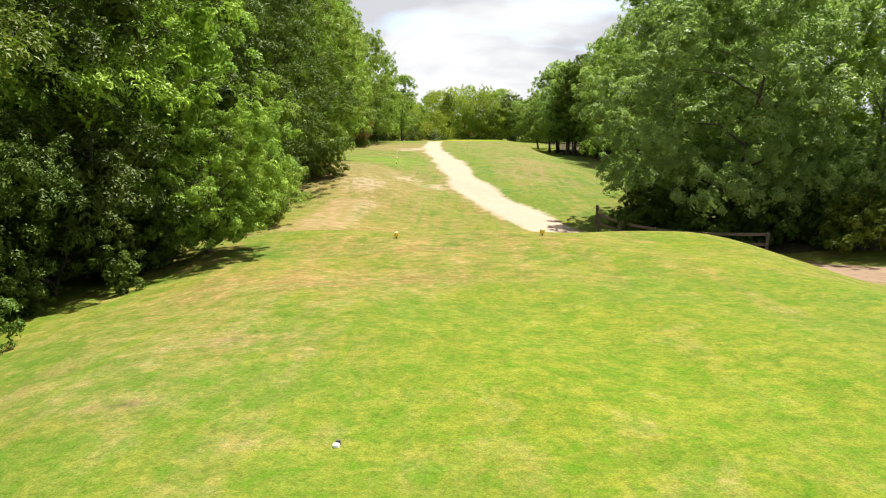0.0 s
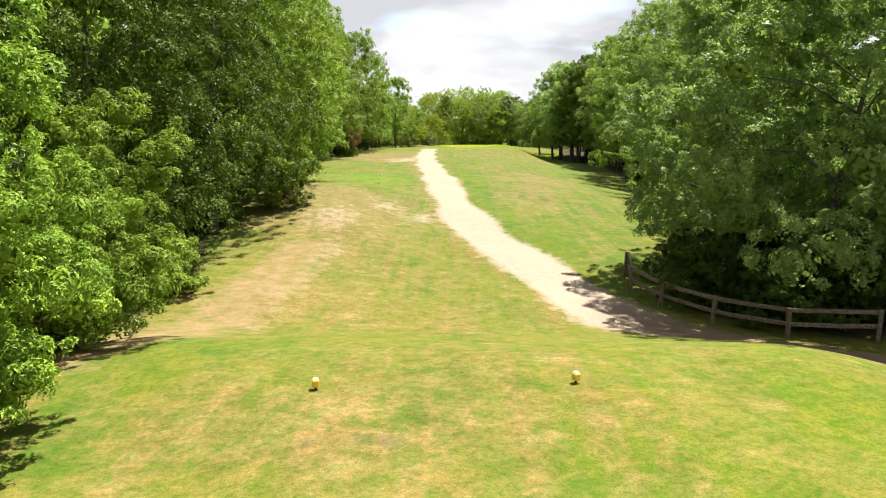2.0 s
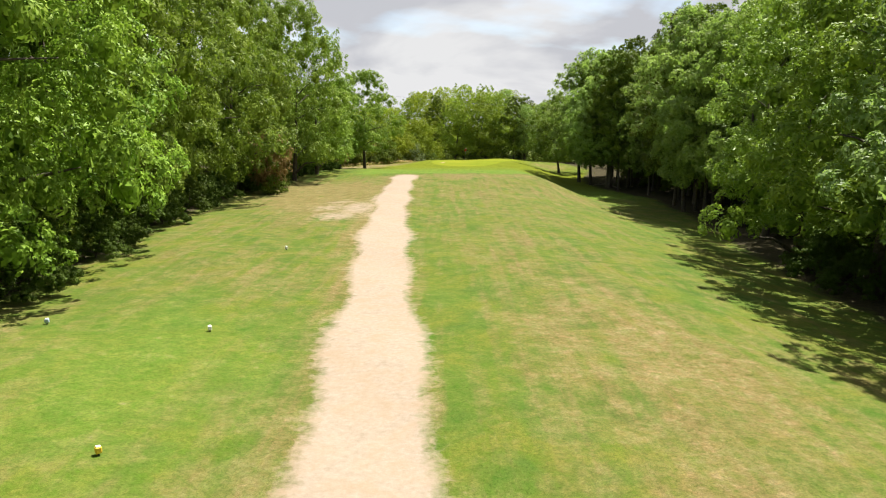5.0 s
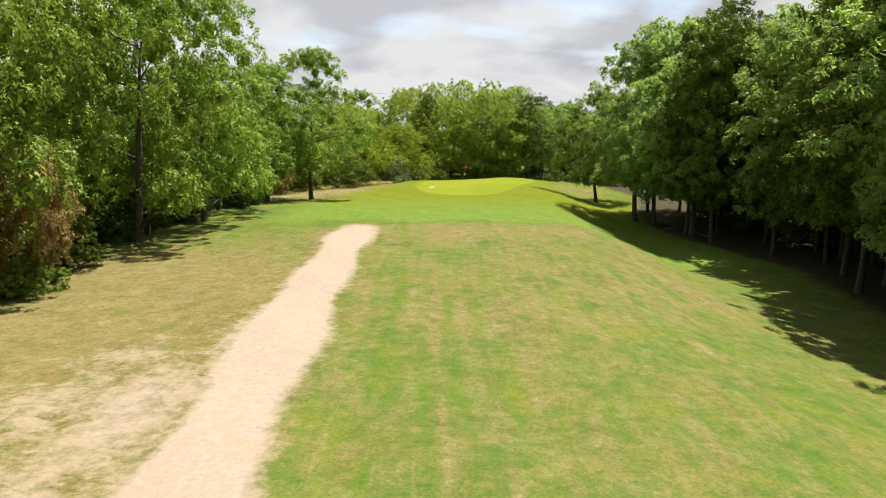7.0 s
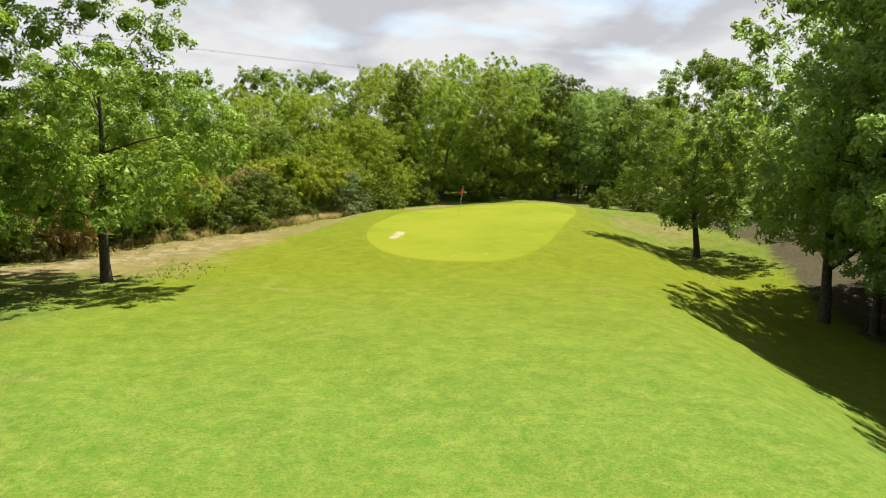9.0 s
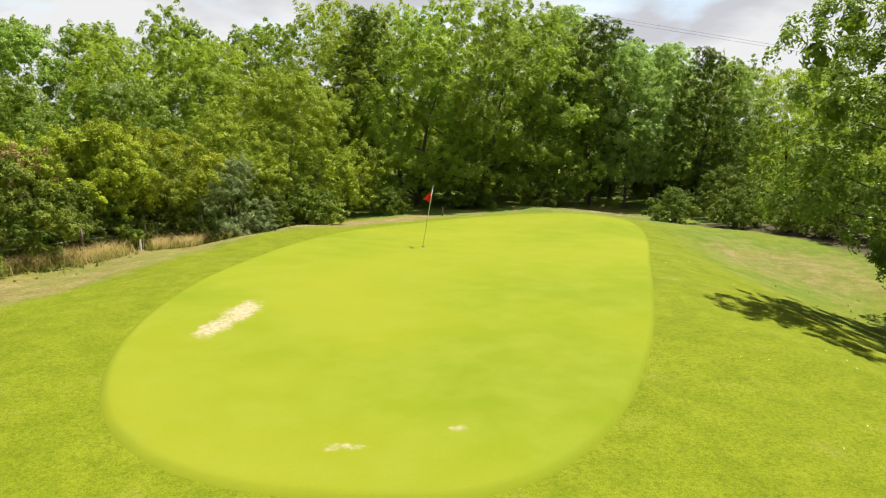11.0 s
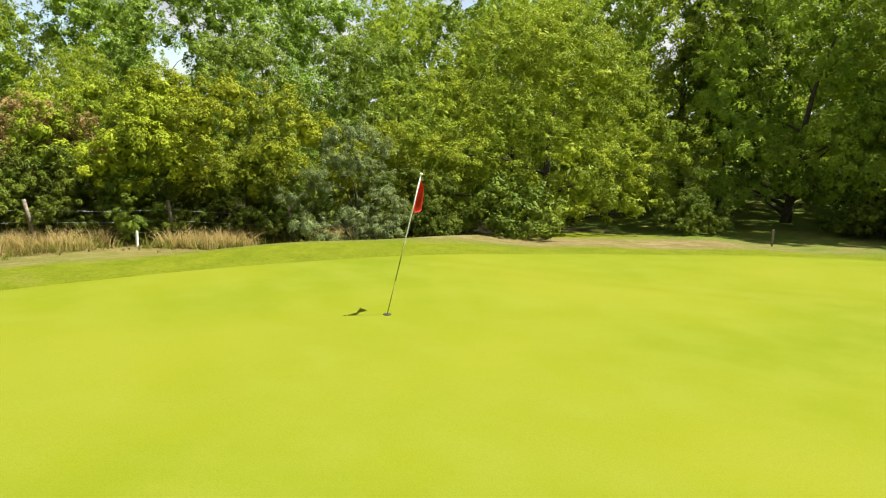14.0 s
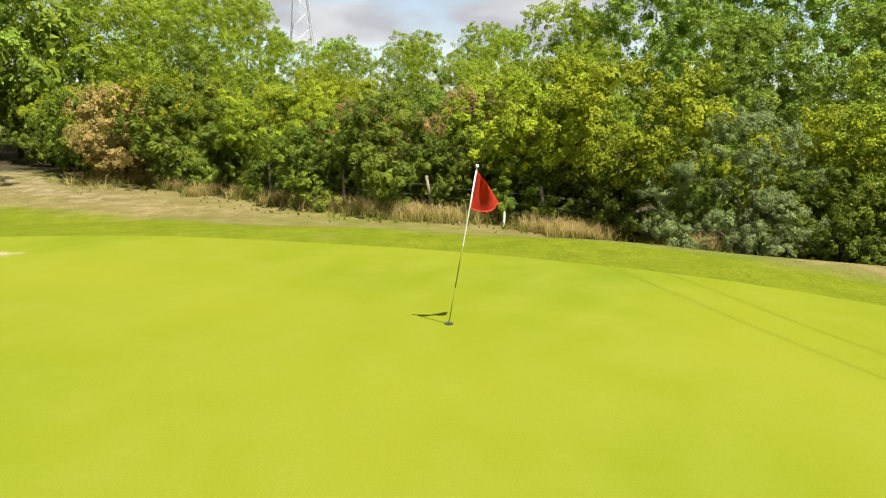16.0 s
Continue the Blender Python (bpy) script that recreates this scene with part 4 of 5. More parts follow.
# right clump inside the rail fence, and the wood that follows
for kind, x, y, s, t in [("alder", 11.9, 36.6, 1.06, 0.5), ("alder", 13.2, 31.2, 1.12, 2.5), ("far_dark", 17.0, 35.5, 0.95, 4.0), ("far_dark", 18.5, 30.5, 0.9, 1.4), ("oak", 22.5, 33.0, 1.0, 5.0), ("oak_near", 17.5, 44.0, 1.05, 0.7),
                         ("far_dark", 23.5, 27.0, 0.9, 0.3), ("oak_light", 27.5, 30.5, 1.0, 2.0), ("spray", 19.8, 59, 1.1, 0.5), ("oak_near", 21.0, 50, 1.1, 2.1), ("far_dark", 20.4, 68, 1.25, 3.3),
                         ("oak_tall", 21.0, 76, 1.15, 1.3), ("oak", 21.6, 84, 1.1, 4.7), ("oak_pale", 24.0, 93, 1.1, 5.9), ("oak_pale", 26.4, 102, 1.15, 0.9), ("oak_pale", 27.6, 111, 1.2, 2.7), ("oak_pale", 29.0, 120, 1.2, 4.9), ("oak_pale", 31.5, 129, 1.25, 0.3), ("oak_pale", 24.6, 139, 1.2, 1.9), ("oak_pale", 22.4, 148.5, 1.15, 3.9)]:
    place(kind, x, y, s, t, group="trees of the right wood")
# Undergrowth behind the fence, its leaf colour darkened for the clump's shade
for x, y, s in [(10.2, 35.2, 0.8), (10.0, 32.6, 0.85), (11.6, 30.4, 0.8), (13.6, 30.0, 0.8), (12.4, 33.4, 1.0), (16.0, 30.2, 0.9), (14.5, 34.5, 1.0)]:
    place("bush_shade", x, y, s, group="undergrowth of the right wood")
# Added along the edge to darken it, again with shade in the leaves
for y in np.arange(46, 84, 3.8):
    place("bush_shade", re(y) + 2.6 + random.uniform(-0.5, 1.0), y, random.uniform(0.6, 0.9), group="undergrowth of the right wood")
for y in np.arange(44, 112, 8.5):
    place("deep", re(y) + 10 + random.uniform(-1.5, 1.5), y, random.uniform(1.1, 1.35), group="trees of the right wood")
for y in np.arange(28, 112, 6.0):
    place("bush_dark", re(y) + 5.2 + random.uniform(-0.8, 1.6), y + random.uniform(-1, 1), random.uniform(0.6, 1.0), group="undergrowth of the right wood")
for y in np.arange(106, 156, 4.2):
    for row in range(3):
        place(random.choice(["slim", "slim", "slim_dark"]), re(y) + 2.0 + 2.2 * float(blob(0, y, 0, 129, 1, 6)) + row * 4.0 + random.uniform(-1.2, 1.2), y + random.uniform(-1.5, 1.5), random.uniform(1.15, 1.4), group="trees of the right wood")
for y in np.arange(106, 170, 9.0):
    place("deep", re(y) + 17 + random.uniform(-2, 2), y, random.uniform(1.1, 1.3), group="trees of the right wood")
    place("bush_dark", re(y) + 10 + random.uniform(-2, 2), y, random.uniform(0.8, 1.2), group="undergrowth of the right wood")
    place("bush_dark", re(y) + 13 + random.uniform(-2, 2), y + 4.5, random.uniform(0.8, 1.2), group="undergrowth of the right wood")
place("oak_green", 21.9, 163.0, 1.0, 4.1, 1.0, label="oak tree with a bent trunk on grass beside the green")

# behind the green
place("hornbeam", -2.2, 183.8, 1.08, 0.6, 0.9)
for x, y, k, s in [(5.2, 190.5, "lime", 0.94), (9.8, 190.8, "lime", 1.0), (13.8, 193.5, "lime", 1.04), (17.6, 194.0, "slim_dark", 0.94), (19.8, 192.8, "slim", 0.86), (22.4, 195.0, "slim", 0.86), (24.8, 192.4, "slim_dark", 0.8), (27.4, 194.5, "slim", 0.76), (32, 195, "far_light", 0.85), (36, 193, "lime", 0.66), (40, 198, "far_light", 0.85),
                   (1.6, 193, "slim_dark", 0.94), (7.4, 197.5, "aspen_dark", 1.08), (12.0, 199.5, "aspen", 1.1), (16.0, 200.5, "slim", 1.1), (20.4, 200, "slim_dark", 0.95), (24.6, 199.5, "slim", 0.9), (29.6, 199, "aspen", 0.8), (-1.2, 195, "far", 1.04), (2.6, 198.5, "far", 0.95),
                   (-4.6, 193.5, "aspen", 0.86), (-7.6, 194, "far", 0.8), (3, 205, "far", 1.15), (-12, 198, "far_light", 0.95), (17, 207, "far", 1.12), (-2, 206, "far", 1.05), (22, 206, "far", 0.9), (27, 206, "far_light", 0.92), (33, 204, "far", 0.8), (12, 209, "far", 1.1), (7, 209, "aspen", 1.15), (39, 206, "far_light", 0.9)]:
    place(k, x, y, s, group="trees behind the green")
for x in np.arange(-44, 62, 8.0):
    place("deep", x, 216 + random.uniform(-4, 4), random.uniform(0.85, 1.05), group="trees behind the green")
for x, y in [(15, 203), (20, 203), (24, 201), (6, 200), (12, 204), (28, 203)]:
    place("bush_dark", x, y, random.uniform(0.7, 1.0), group="undergrowth behind the green")
for x, y, k, s in [(20.5, 184.5, "bush_light", 0.7), (23.5, 182.5, "bush_light", 0.75), (25.8, 180, "bush_light", 0.7), (24.5, 187, "bush_light", 1.1), (27.5, 178, "bush_light", 0.9), (29, 184, "bush_light", 1.2), (31.5, 178, "bush_light", 1.3), (13.5, 188.5, "bush_dark", 0.6), (9, 188, "bush_dark", 0.6), (34, 184, "far_light", 0.7), (37, 174, "far_light", 0.8), (34, 167, "far_light", 0.8)]:
    place(k, x, y, s, group="bushes beside the green")

# hedgerow left of the green
HEDGE_NEAR = [(3.8, 184.6, "bush_light", 0.55), (-2.2, 174, "bush_grey", 1), (-3.5, 177.2, "bush_yellow", 1), (-5.3, 171.4, "bush_yellow", 1.18), (-6.9, 169.3, "bush_yellow", 1.08), (-3.9, 171.6, "bush", 0.62),
              (-5.3, 168.6, "bush_light", 0.62), (-7.9, 167.4, "bush_brown", 1.1), (-6.6, 166.6, "bush", 0.8), (-7.1, 164.4, "bush_light", 1.2), (-7.9, 162.3, "bush", 0.9), (-9.7, 163.4, "bush_brown", 1),
              (-10.6, 160.3, "bush_yellow", 0.95), (-9.4, 160.4, "bush_light", 0.7), (-12.2, 156.6, "bush", 1.3), (-11.1, 157.6, "bush_light", 0.8), (-13.6, 152.6, "bush_brown", 1.2), (-14.6, 154.2, "bush_yellow", 1.05)]
HEDGE_FAR = [(-16.2, 150.3, "bush", 1.25), (-18.5, 148.6, "bush_yellow", 1), (-20.5, 145.6, "bush", 1.1), (-17.5, 157.5, "bush_light", 1.2), (-14, 161.5, "bush_yellow", 1.05), (-11.5, 165.8, "bush_light", 1.25),
             (-9, 170.5, "bush_light", 1.25), (-7, 175, "bush_light", 1.3), (-5.7, 166.9, "bush", 0.6), (-6.5, 165.1, "bush_light", 0.55), (-7.5, 162.9, "bush", 0.6), (-4.8, 169.9, "bush", 0.62),
             (-8.9, 161, "bush", 0.55), (-3.4, 172.9, "bush", 0.6), (-1.6, 176, "bush", 0.75), (0.2, 178.4, "bush_dark", 0.7), (-22, 152, "bush_light", 1.2), (-25, 146, "bush", 1.2)]
for x, y, k, s in HEDGE_NEAR + HEDGE_FAR:
    place(k, x, y, s, group="bushes of the hedgerow")
SKYLINE_NEAR = [(-23, 185, "oak", 0.92), (-25, 180.5, "oak", 0.9), (-26.5, 175.7, "oak", 0.86), (-27.5, 172, "far_light", 0.82), (-31, 167.7, "far", 0.62), (-33, 163.4, "far_light", 0.68), (-32, 159.0, "far", 0.52), (-29, 155.5, "far_light", 0.6), (-26, 151.5, "far", 0.74), (-24, 147.5, "far_light", 0.86), (-22, 142.5, "far", 0.74), (-19, 137, "far_light", 0.8)]
SKYLINE_FAR = [(-19, 187, "oak", 0.85), (-15.2, 190, "aspen_dark", 0.82), (-10.6, 190, "aspen", 0.92), (-12.8, 186.5, "far", 0.8), (-30, 190, "far", 0.95), (-36, 182, "far_light", 0.9), (-38, 175, "aspen", 0.78), (-44, 161, "far", 0.62), (-44, 169, "far_light", 0.72), (-43, 155, "far_light", 0.62), (-34, 147, "aspen", 0.84), (-33, 142, "far", 0.85), (-40, 149, "far", 0.84), (-30, 137, "far", 0.88), (-36, 133, "far_light", 0.95), (-45, 142, "far", 0.95), (-52, 166, "far", 0.62),
                   (-10, 181.5, "oak", 0.6), (-15, 178.5, "oak", 0.6), (-18, 172.5, "far", 0.5), (-20.5, 167, "far_light", 0.46), (-8, 190, "far", 0.8)]
for x, y, k, s in SKYLINE_NEAR + SKYLINE_FAR:
    place(k, x, y, s, group="trees behind the hedgerow")
for x, y, sc in [(-58, 126, 1.0), (-56, 135, 1.02), (-55, 144, 1.0), (-57, 153, 0.72), (-58, 161, 0.68), (-57, 170, 0.8), (-52, 178, 0.95), (-46, 186, 1.0)]:
    place("deep", x, y, sc, group="trees behind the hedgerow")


# ---- built things ----
def box(bm, size, m, bev=0.0):
    made = bmesh.ops.create_cube(bm, size=1.0, matrix=m @ Matrix.Diagonal((*size, 1)))["verts"]
    if bev:
        edges = list({e for v in made for e in v.link_edges})
        bmesh.ops.bevel(bm, geom=edges, offset=bev, segments=1, affect="EDGES")


def board(a, b, width, thick, rng, sag=0.02):
    """A slightly crooked rail from a to b."""
    bm = bmesh.new()
    a, b = Vector(a), Vector(b)
    way = (b - a).normalized()
    side = way.cross(Vector((0, 0, 1))).normalized()
    upw = side.cross(way)
    last = None
    for k in range(6):
        u = k / 5
        c = a.lerp(b, u) + upw * (-sag * math.sin(math.pi * u) + rng.gauss(0, 0.006)) + side * rng.gauss(0, 0.005)
        w, th = width * (1 + rng.gauss(0, 0.04)), thick
        ring = [bm.verts.new(c + side * sx * th / 2 + upw * sz * w / 2) for sx, sz in ((-1, -0.8), (-0.6, -1), (0.6, -1), (1, -0.8), (1, 0.8), (0.6, 1), (-0.6, 1), (-1, 0.8))]
        if last:
            for s in range(8):
                bm.faces.new((last[s], last[(s + 1) % 8], ring[(s + 1) % 8], ring[s]))
        else:
            bm.faces.new(ring[::-1])
        last = ring
    bm.faces.new(last)
    return bm


def rail_fence():
    rng = random.Random(3)
    root = tagged(new("rail_fence"), "weathered wooden fence of posts and two rails curving round the trees", "fence")
    at = [(8.0, 36.3), (7.62, 34.1), (8.15, 32.1), (9.2, 30.2), (10.75, 28.5), (13.1, 28.0)]
    tops = []
    for x, y in at:
        z = float(gz(x, y))
        bm = bmesh.new()
        box(bm, (0.11, 0.11, 1.35), Matrix.Translation((x, y, z + 0.25)) @ Euler((rng.gauss(0, 0.03), rng.gauss(0, 0.03), rng.random())).to_matrix().to_4x4(), 0.012)
        part("post", bm, WOOD, root)
        tops.append(Vector((x, y, z)))
    for p, q in zip(tops, tops[1:]):
        off = (q - p).normalized().cross(Vector((0, 0, 1))) * 0.075
        for h in (0.42, 0.84):
            part("rail", board(p - off + Vector((0, 0, h)), q - off + Vector((0, 0, h)), 0.13, 0.05, rng), WOOD, root)


rail_fence()


def tee_marker(x, y, mat, label, turn=0.3):
    root = tagged(new("tee_marker"), label, "tee marker", "markers on the tees")
    root.matrix_basis = pose(x, y, float(gz(x, y)), 0, 0, math.degrees(turn))
    bm = bmesh.new()
    box(bm, (0.105, 0.105, 0.12), Matrix.Translation((0, 0, 0.1)), 0.014)
    part("block", bm, mat, root)
    bm = bmesh.new()
    box(bm, (0.075, 0.075, 0.014), Matrix.Translation((0, 0, 0.166)), 0.005)
    part("cap", bm, WHITE, root)
    bm = bmesh.new()
    bmesh.ops.create_cone(bm, cap_ends=True, segments=10, radius1=0.018, radius2=0.018, depth=0.2, matrix=Matrix.Translation((0, 0, 0.0)))
    part("spike", bm, DARK, root)


tee_marker(-1.27, 18.9, YELLOW, "small yellow wooden tee marker on a short spike")
tee_marker(2.71, 18.95, YELLOW, "small yellow wooden tee marker on a short spike", 0.5)
tee_marker(-8.25, 57.4, YELLOW, "small yellow tee marker on the forward tee", 0.1)
tee_marker(-3.8, 57.9, YELLOW, "small yellow tee marker on the forward tee", 0.7)
tee_marker(-4.24, 65.3, WHITE, "small white tee marker on the forward tee", 0.4)
tee_marker(-8.74, 65.3, BLUE_GREY, "small pale blue tee marker on the forward tee", 0.2)
tee_marker(-4.89, 78.2, WHITE, "small white tee marker on the forward tee", 0.9)


def tee_disc():
    root = tagged(new("distance_plate"), "round white plate sunk in the turf of the tee", "plate")
    root.matrix_basis = pose(-0.95, 5.84, float(gz(-0.95, 5.84)) + 0.01)
    bm = bmesh.new()
    bmesh.ops.create_cone(bm, cap_ends=True, segments=20, radius1=0.034, radius2=0.03, depth=0.03)
    part("plate", bm, WHITE, root)
    bm = bmesh.new()
    bmesh.ops.create_cone(bm, cap_ends=True, segments=14, radius1=0.03, radius2=0.018, depth=0.03, matrix=Matrix.Translation((0.01, 0.05, 0.015)))
    part("socket", bm, DARK, root)


tee_disc()


def flagstick():
    foot, top = Vector((6.38, 167.2, 0)), Vector((6.70, 167.57, 4.19))
    foot.z = float(gz(6.38, 167.2)) + 0.03
    root = tagged(new("flagstick"), "leaning pale flagstick with a red flag standing in the hole", "flag")
    root.matrix_basis = Matrix.Translation(foot)
    way = top - foot
    for name, a, b, r, mat in (("lower_pole", -0.05, 0.25, 0.0075, POLE_BLEND), ("middle_pole", 0.25, 0.52, 0.0085, POLE_BLEND), ("upper_pole", 0.52, 1.0, 0.0095, WHITE)):
        part(name, tubes([[(way * a, r), (way * (a + b) * 0.5, r), (way * b, r)]], 10), mat, root)
    bm = bmesh.new()
    bmesh.ops.create_uvsphere(bm, u_segments=10, v_segments=6, radius=0.022, matrix=Matrix.Translation(way * 1.005))
    part("knob", bm, WHITE, root)
    # a limp cloth, gathered at the stick and hanging in folds
    n, m = 16, 22
    vs, drift = [], Vector((-0.45, 0.89, 0)).normalized()
    side = Vector((0.89, 0.45, 0))
    for j in range(m):
        v = j / (m - 1)
        for i in range(n):
            u = i / (n - 1)
            out = u * (0.12 + 0.34 * v)
            p = way * (0.985 - 0.235 * v) + drift * out + side * (0.055 * math.sin(9 * u + 2.2 * v) * u * (0.4 + v))
            p.z += -0.05 * u - 0.10 * u * (1 - v) - 0.08 * u * v * math.sin(5 * u)
            vs.append(p)
    bm = bmesh.new()
    bv = [bm.verts.new(p) for p in vs]
    for j in range(m - 1):
        for i in range(n - 1):
            bm.faces.new((bv[j * n + i], bv[j * n + i + 1], bv[(j + 1) * n + i + 1], bv[(j + 1) * n + i])).smooth = True
    bmesh.ops.solidify(bm, geom=bm.faces[:], thickness=0.004)
    part("flag", bm, RED, root, "limp red cloth flag")
    # the cup
    cup = tagged(new("hole_cup"), "dark round hole cup in the putting green", "hole")
    cup.matrix_basis = Matrix.Translation(foot + Vector((0, 0, 0.008)))
    bm = bmesh.new()
    bmesh.ops.create_cone(bm, cap_ends=True, segments=24, radius1=0.06, radius2=0.06, depth=0.012)
    part("lining", bm, DARK, cup)


flagstick()


def stake(x, y, h, mat, label):
    root = tagged(new("stake"), label, "stake")
    z = float(gz(x, y))
    root.matrix_basis = pose(x, y, z, random.uniform(-3, 3), random.uniform(-3, 3), random.uniform(0, 90))
    bm = bmesh.new()
    box(bm, (0.06, 0.06, h + 0.2), Matrix.Translation((0, 0, h / 2 - 0.1)), 0.01)
    part("shaft", bm, mat, root)
    bm = bmesh.new()
    bmesh.ops.create_cone(bm, cap_ends=True, segments=4, radius1=0.042, radius2=0.005, depth=0.05, matrix=Matrix.Translation((0, 0, h + 0.02)) @ Matrix.Rotation(math.pi / 4, 4, "Z"))
    part("tip", bm, mat, root)


stake(-3.9, 168.2, 0.38, WHITE, "short white boundary stake beside the green")
stake(7.0, 183.0, 0.5, GREY_WOOD, "short grey boundary stake behind the green")
stake(-13.0, 120.4, 0.6, WHITE, "short pale stake at the edge of the wood")


def wire_fence():
    rng = random.Random(5)
    root = tagged(new("wire_fence"), "old wire fence on leaning grey wooden posts before the hedge", "fence")
    at = [(-3.0, 172.4), (-4.2, 169.4), (-4.9, 166.2), (-6.4, 163.3), (-8.4, 160.4)]
    tops = []
    for x, y in at:
        z = float(gz(x, y))
        lean = Vector((rng.gauss(0, 0.05), rng.gauss(0, 0.07), 1)).normalized()
        part("post", tubes([[(Vector((x, y, z)) + lean * s, 0.055 - 0.008 * s) for s in (-0.3, 0.3, 0.8, 1.25)]], 8), GREY_WOOD, root)
        tops.append((Vector((x, y, z)), lean))
    for (p, lp), (q, lq) in zip(tops, tops[1:]):
        for h in (0.4, 0.7, 1.0):
            a, b = p + lp * h, q + lq * h
            part("wire", tubes([[(a.lerp(b, u) - Vector((0, 0, 0.05 * math.sin(math.pi * u))), 0.0035) for u in (0, 0.25, 0.5, 0.75, 1)]], 4), STEEL, root)


wire_fence()


def pylon(x, y, h):
    root = tagged(new("pylon"), "distant grey lattice steel pylon behind the trees", "pylon")
    root.matrix_basis = pose(x, y, 0.8, 0, 0, 20)
    def half(z):
        return 3.0 * (1 - z / h) ** 1.2 + 0.55
    for sx, sy in ((1, 1), (1, -1), (-1, 1), (-1, -1)):
        part("leg", tubes([[((sx * half(z), sy * half(z), z), 0.10) for z in np.linspace(0, h, 8)]], 5), STEEL, root)
    levels = np.linspace(0, h, 12)
    braces = []
    for z0, z1 in zip(levels, levels[1:]):
        a, b = half(z0), half(z1)
        for q in range(4):
            r = Matrix.Rotation(q * math.pi / 2, 3, "Z")
            braces.append([(r @ Vector((a, a, z0)), 0.05), (r @ Vector((-b, b, z1)), 0.05)])
            braces.append([(r @ Vector((-a, a, z0)), 0.05), (r @ Vector((b, b, z1)), 0.05)])
    part("bracing", tubes(braces, 4), STEEL, root)
    for z in (h * 0.72, h * 0.86):
        part("crossarm", tubes([[((-6, 0, z + 0.2), 0.06), ((0, 0, z + 0.7), 0.1), ((6, 0, z + 0.2), 0.06)], [((-6, 0, z + 0.2), 0.05), ((0, 0, z - 0.4), 0.08), ((6, 0, z + 0.2), 0.05)]], 4), STEEL, root)


pylon(-118, 134, 33)


# ---- rough grass ----
def grass_field(name, spots, blades, height, mat, label, seed, lean=0.45, width=0.012):
    """Blades in tufts; spots are (x, y, spread in x, spread in y, share)."""
    rng = np.random.default_rng(seed)
    share = np.array([sp[4] for sp in spots], float)
    pick = rng.choice(len(spots), blades // 7, p=share / share.sum())
    sp = np.array(spots, float)[pick]
    tx = sp[:, 0] + rng.normal(size=len(pick)) * sp[:, 2]
    ty = sp[:, 1] + rng.normal(size=len(pick)) * sp[:, 3]
    x = np.repeat(tx, 7) + rng.normal(size=len(tx) * 7) * height * 0.25
    y = np.repeat(ty, 7) + rng.normal(size=len(ty) * 7) * height * 0.25
    z = gz(x, y) - 0.01
    h = height * rng.uniform(0.5, 1.25, len(x))
    a = rng.random(len(x)) * 6.283
    l = h * lean * rng.random(len(x))
    b = np.stack([x, y, z], -1)
    side = np.stack([-np.sin(a), np.cos(a), 0 * a], -1) * (width * rng.uniform(0.6, 1.4, len(x)))[:, None]
    half = b + np.stack([np.cos(a) * l * 0.35, np.sin(a) * l * 0.35, h * 0.6], -1)
    tip = b + np.stack([np.cos(a) * l, np.sin(a) * l, h], -1)
    v = np.stack([b - side, b + side, half + side * 0.7, half - side * 0.7, tip], 1).reshape(-1, 3)
    i = np.arange(len(x))[:, None] * 5
    f = np.concatenate([i + [0, 1, 2], i + [0, 2, 3], i + [3, 2, 4]], 0)
    return tagged(link_mesh(name, v, f, mat), label, "grass", kind="stuff")


HEDGE_FOOT = [(-2.0, 173.4), (-3.6, 170.6), (-4.6, 167.6), (-5.6, 165.0), (-7.2, 162.2), (-9.0, 159.6), (-11.0, 156.6), (-13.2, 153.8), (-16, 150.5), (-9.5, 142.5), (-6.5, 148)]
tuft_rng = random.Random(44)
CLUMPS = [(-4.8, 165.9, 0.35, 0.5, 1.6), (-5.6, 164.2, 0.3, 0.4, 1.2), (-13.5, 152.5, 1.2, 0.9, 1.6)]
for (x0, y0), (x1, y1) in zip(HEDGE_FOOT[:8], HEDGE_FOOT[1:9]):
    for k in range(4):
        u = tuft_rng.random()
        CLUMPS.append((x0 + (x1 - x0) * u + tuft_rng.gauss(0.25, 0.25), y0 + (y1 - y0) * u - 0.15, tuft_rng.uniform(0.1, 0.3), tuft_rng.uniform(0.12, 0.4), tuft_rng.uniform(0.3, 1.0)))
grass_field("dry_grass", CLUMPS, 8000, 0.5, STRAW, "tall dry straw-coloured grass along the hedge foot", 21, 1.9, 0.007)
grass_field("weeds", [(x - 0.1, y, 1.5 * a, 1.5 * b, k) for x, y, a, b, k in CLUMPS], 9000, 0.3, WEED, "green weeds among the dry grass along the hedge foot", 27, 1.9, 0.011)
grass_field("rough_grass", [(x, y, 0.9, 1.1, 1.0) for x, y in HEDGE_FOOT] + [(22.5, 161, 2.0, 3, 2.0)], 9000, 0.08, TUFT, "tufts of rough green grass at the margins", 22)


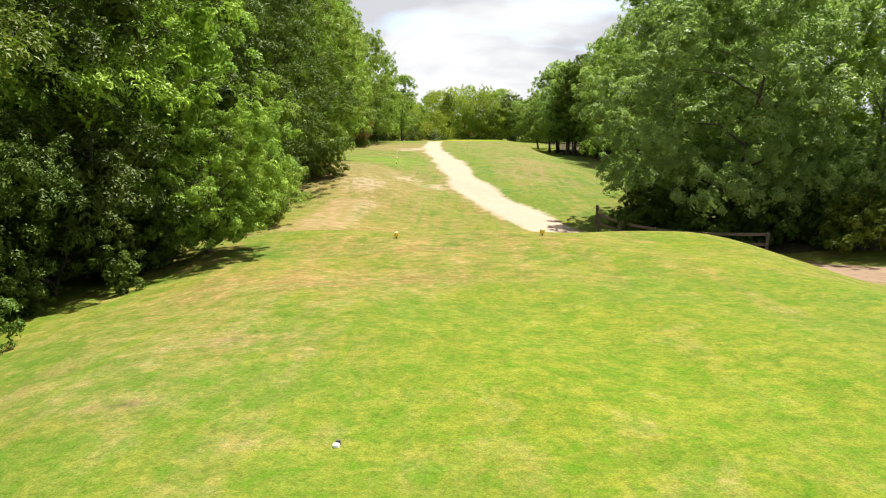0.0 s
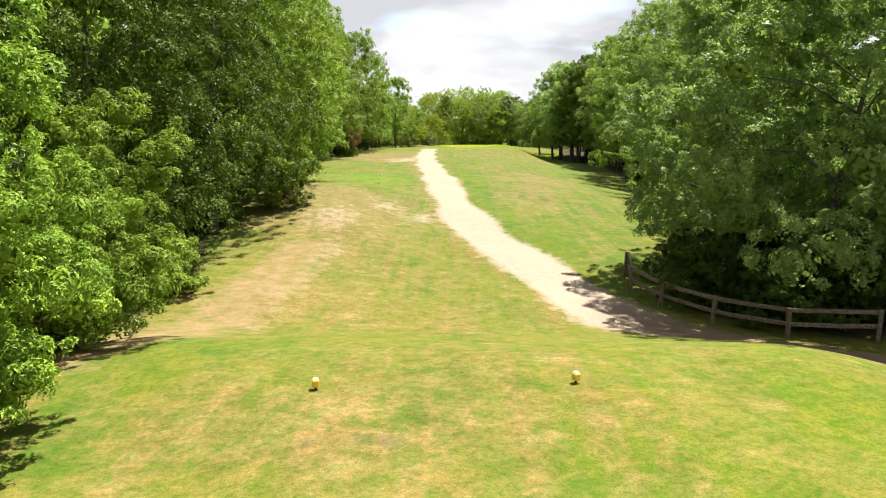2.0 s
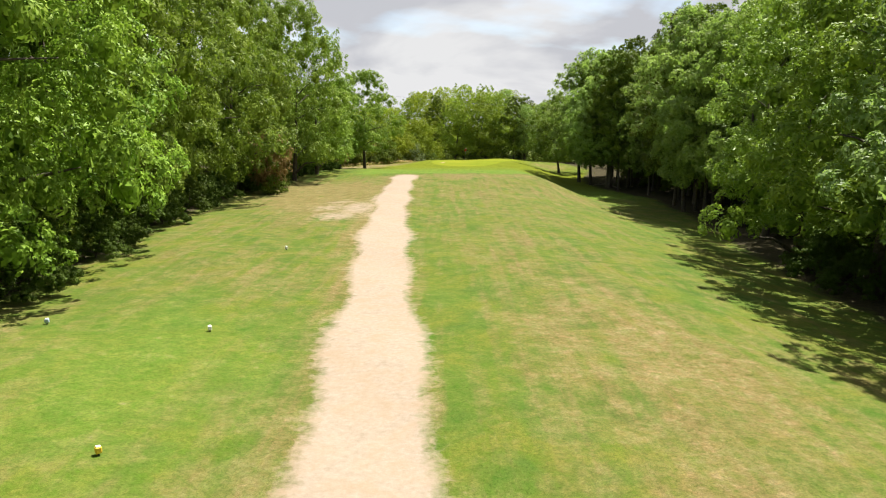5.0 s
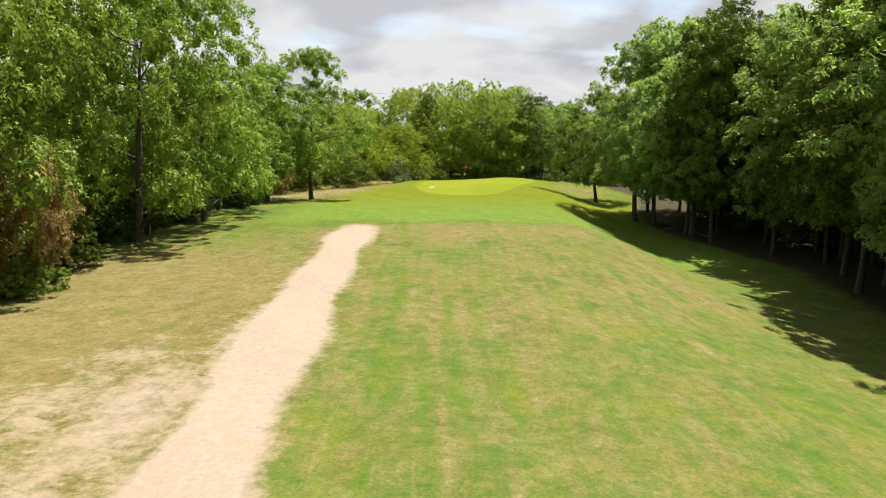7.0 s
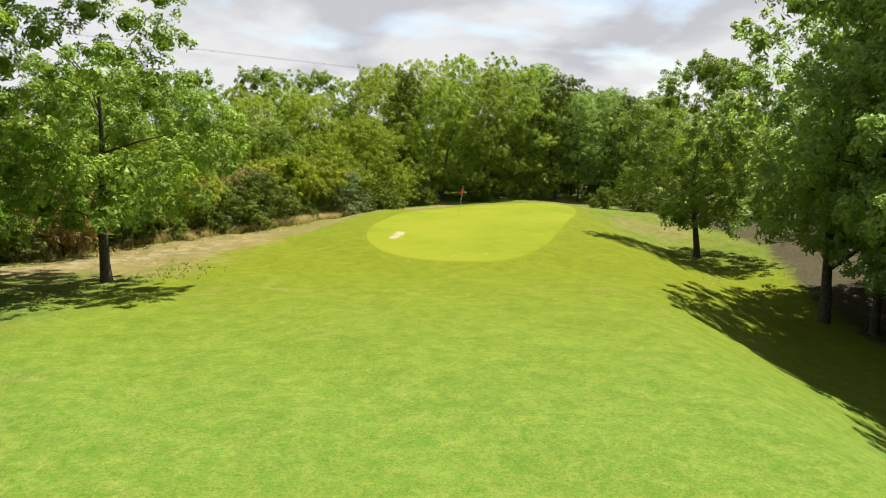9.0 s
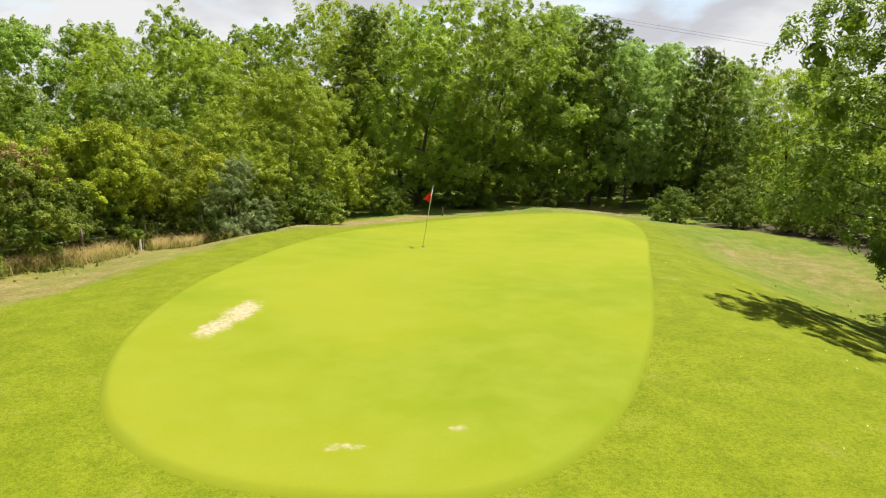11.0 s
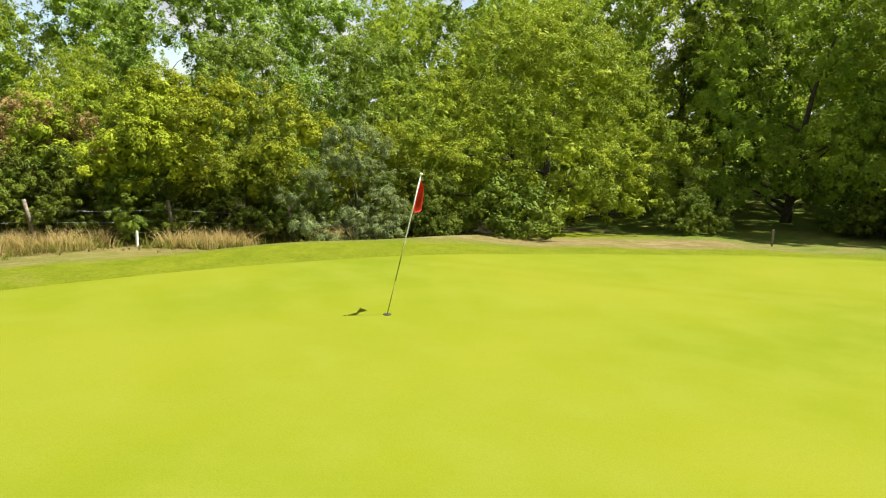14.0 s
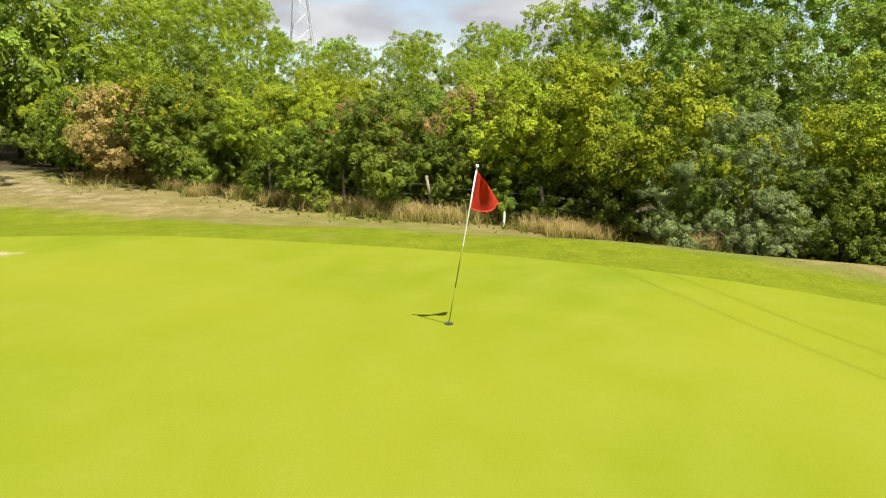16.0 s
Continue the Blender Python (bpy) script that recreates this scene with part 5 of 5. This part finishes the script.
def cable_line():
    """Two thin cables that cross high over the green, on tall poles beyond the trees."""
    root = tagged(new("power_line"), "two thin cables on tall wooden poles beyond the trees", "power line")
    a, b = Vector((-74, 139.8, 17.9)), Vector((62, 198.3, 8.0))
    for off in (-0.1, 0.75):
        p, q = a + Vector((0, off, 0)), b + Vector((0, off, 0))
        part("cable", tubes([[(p.lerp(q, u) - Vector((0, 0, 0.5 * math.sin(math.pi * u) - 0.45)), 0.0065) for u in np.linspace(0, 1, 25)]], 5), CABLE, root)
    for e in (a, b):
        z = float(gz(e.x, e.y))
        part("pole", tubes([[(Vector((e.x, e.y, z - 0.5)), 0.16), (Vector((e.x, e.y, (z + e.z) / 2)), 0.14), (Vector((e.x, e.y, e.z + 0.6)), 0.11)]], 10), GREY_WOOD, root)
        part("crossarm", board(Vector((e.x, e.y - 0.3, e.z - 0.05)), Vector((e.x, e.y + 1.4, e.z - 0.05)), 0.12, 0.1, random.Random(2), 0.0), GREY_WOOD, root)


cable_line()


def bare_tree(x, y, h):
    rng = random.Random(8)
    root = tagged(new("dead_tree"), "bare dead tree top standing above the wood", "tree")
    root.matrix_basis = pose(x, y, float(gz(x, y)))
    part("trunk", tubes([[(Vector((0.1 * math.sin(3 * u), 0.1 * math.cos(2 * u), u * h)), 0.13 * (1 - 0.95 * u) + 0.01) for u in np.linspace(-0.02, 1, 8)]], 8), PALE, root)
    for k in range(16):
        z = h * rng.uniform(0.55, 0.97)
        a = rng.uniform(0, 6.28)
        ln = rng.uniform(0.4, 1.4) * (1.25 - z / h)
        s0 = Vector((0, 0, z))
        e = s0 + Vector((math.cos(a) * ln, math.sin(a) * ln, 0.5 * ln))
        part("branch", tubes([[(s0, 0.035), (s0.lerp(e, 0.5) + Vector((0, 0, 0.1)), 0.022), (e, 0.008)]], 5), PALE, root)


bare_tree(31.0, 206.0, 12.7)


def fallen_branches():
    rng = random.Random(12)
    for x, y, turn in [(24.0, 142.0, 0.4), (25.2, 138.5, 1.9), (12.2, 31.2, 2.6)]:
        root = tagged(new("fallen_branch"), "pale dead fallen branch lying under the trees", "branch", "fallen branches")
        root.matrix_basis = Matrix.Translation((x, y, float(gz(x, y)) + 0.12)) @ Matrix.Rotation(turn, 4, "Z")
        part("stem", tubes([[(Vector((u * 2.6 - 1.3, 0.15 * math.sin(4 * u), 0.25 * u + 0.05 * math.sin(7 * u))), 0.05 * (1 - 0.7 * u)) for u in np.linspace(0, 1, 7)]], 7), GREY_WOOD, root)
        for k in range(5):
            u = rng.uniform(0.25, 0.95)
            s0 = Vector((u * 2.6 - 1.3, 0.15 * math.sin(4 * u), 0.25 * u))
            e = s0 + Vector((rng.uniform(0.2, 0.7), rng.uniform(-0.6, 0.6), rng.uniform(0.05, 0.5)))
            part("twig", tubes([[(s0, 0.02), (e, 0.006)]], 5), GREY_WOOD, root)


fallen_branches()


def daisies():
    """Tiny white flowers scattered in the rough turf beside the green."""
    rng = np.random.default_rng(61)
    n = 90
    x, y = rng.uniform(12.5, 20, n), rng.uniform(150, 167, n)
    keep = green_radius(x, y) > 1.06
    x, y = x[keep], y[keep]
    z = gz(x, y) + 0.03
    r = rng.uniform(0.007, 0.014, len(x))
    a = np.linspace(0, 2 * math.pi, 6, endpoint=False)
    rim = np.stack([x[:, None] + np.cos(a) * r[:, None], y[:, None] + np.sin(a) * r[:, None], (z + 0.006)[:, None] + 0 * a], -1)
    mid = np.stack([x, y, z], -1)[:, None]
    v = np.concatenate([mid, rim], 1).reshape(-1, 3)
    i = np.arange(len(x))[:, None] * 7
    f = np.concatenate([i + [0, 1 + k, 1 + (k + 1) % 6] for k in range(6)], 0)
    return tagged(link_mesh("daisies", v, f, WHITE), "tiny white daisies in the turf beside the green", "flowers", kind="stuff")


daisies()
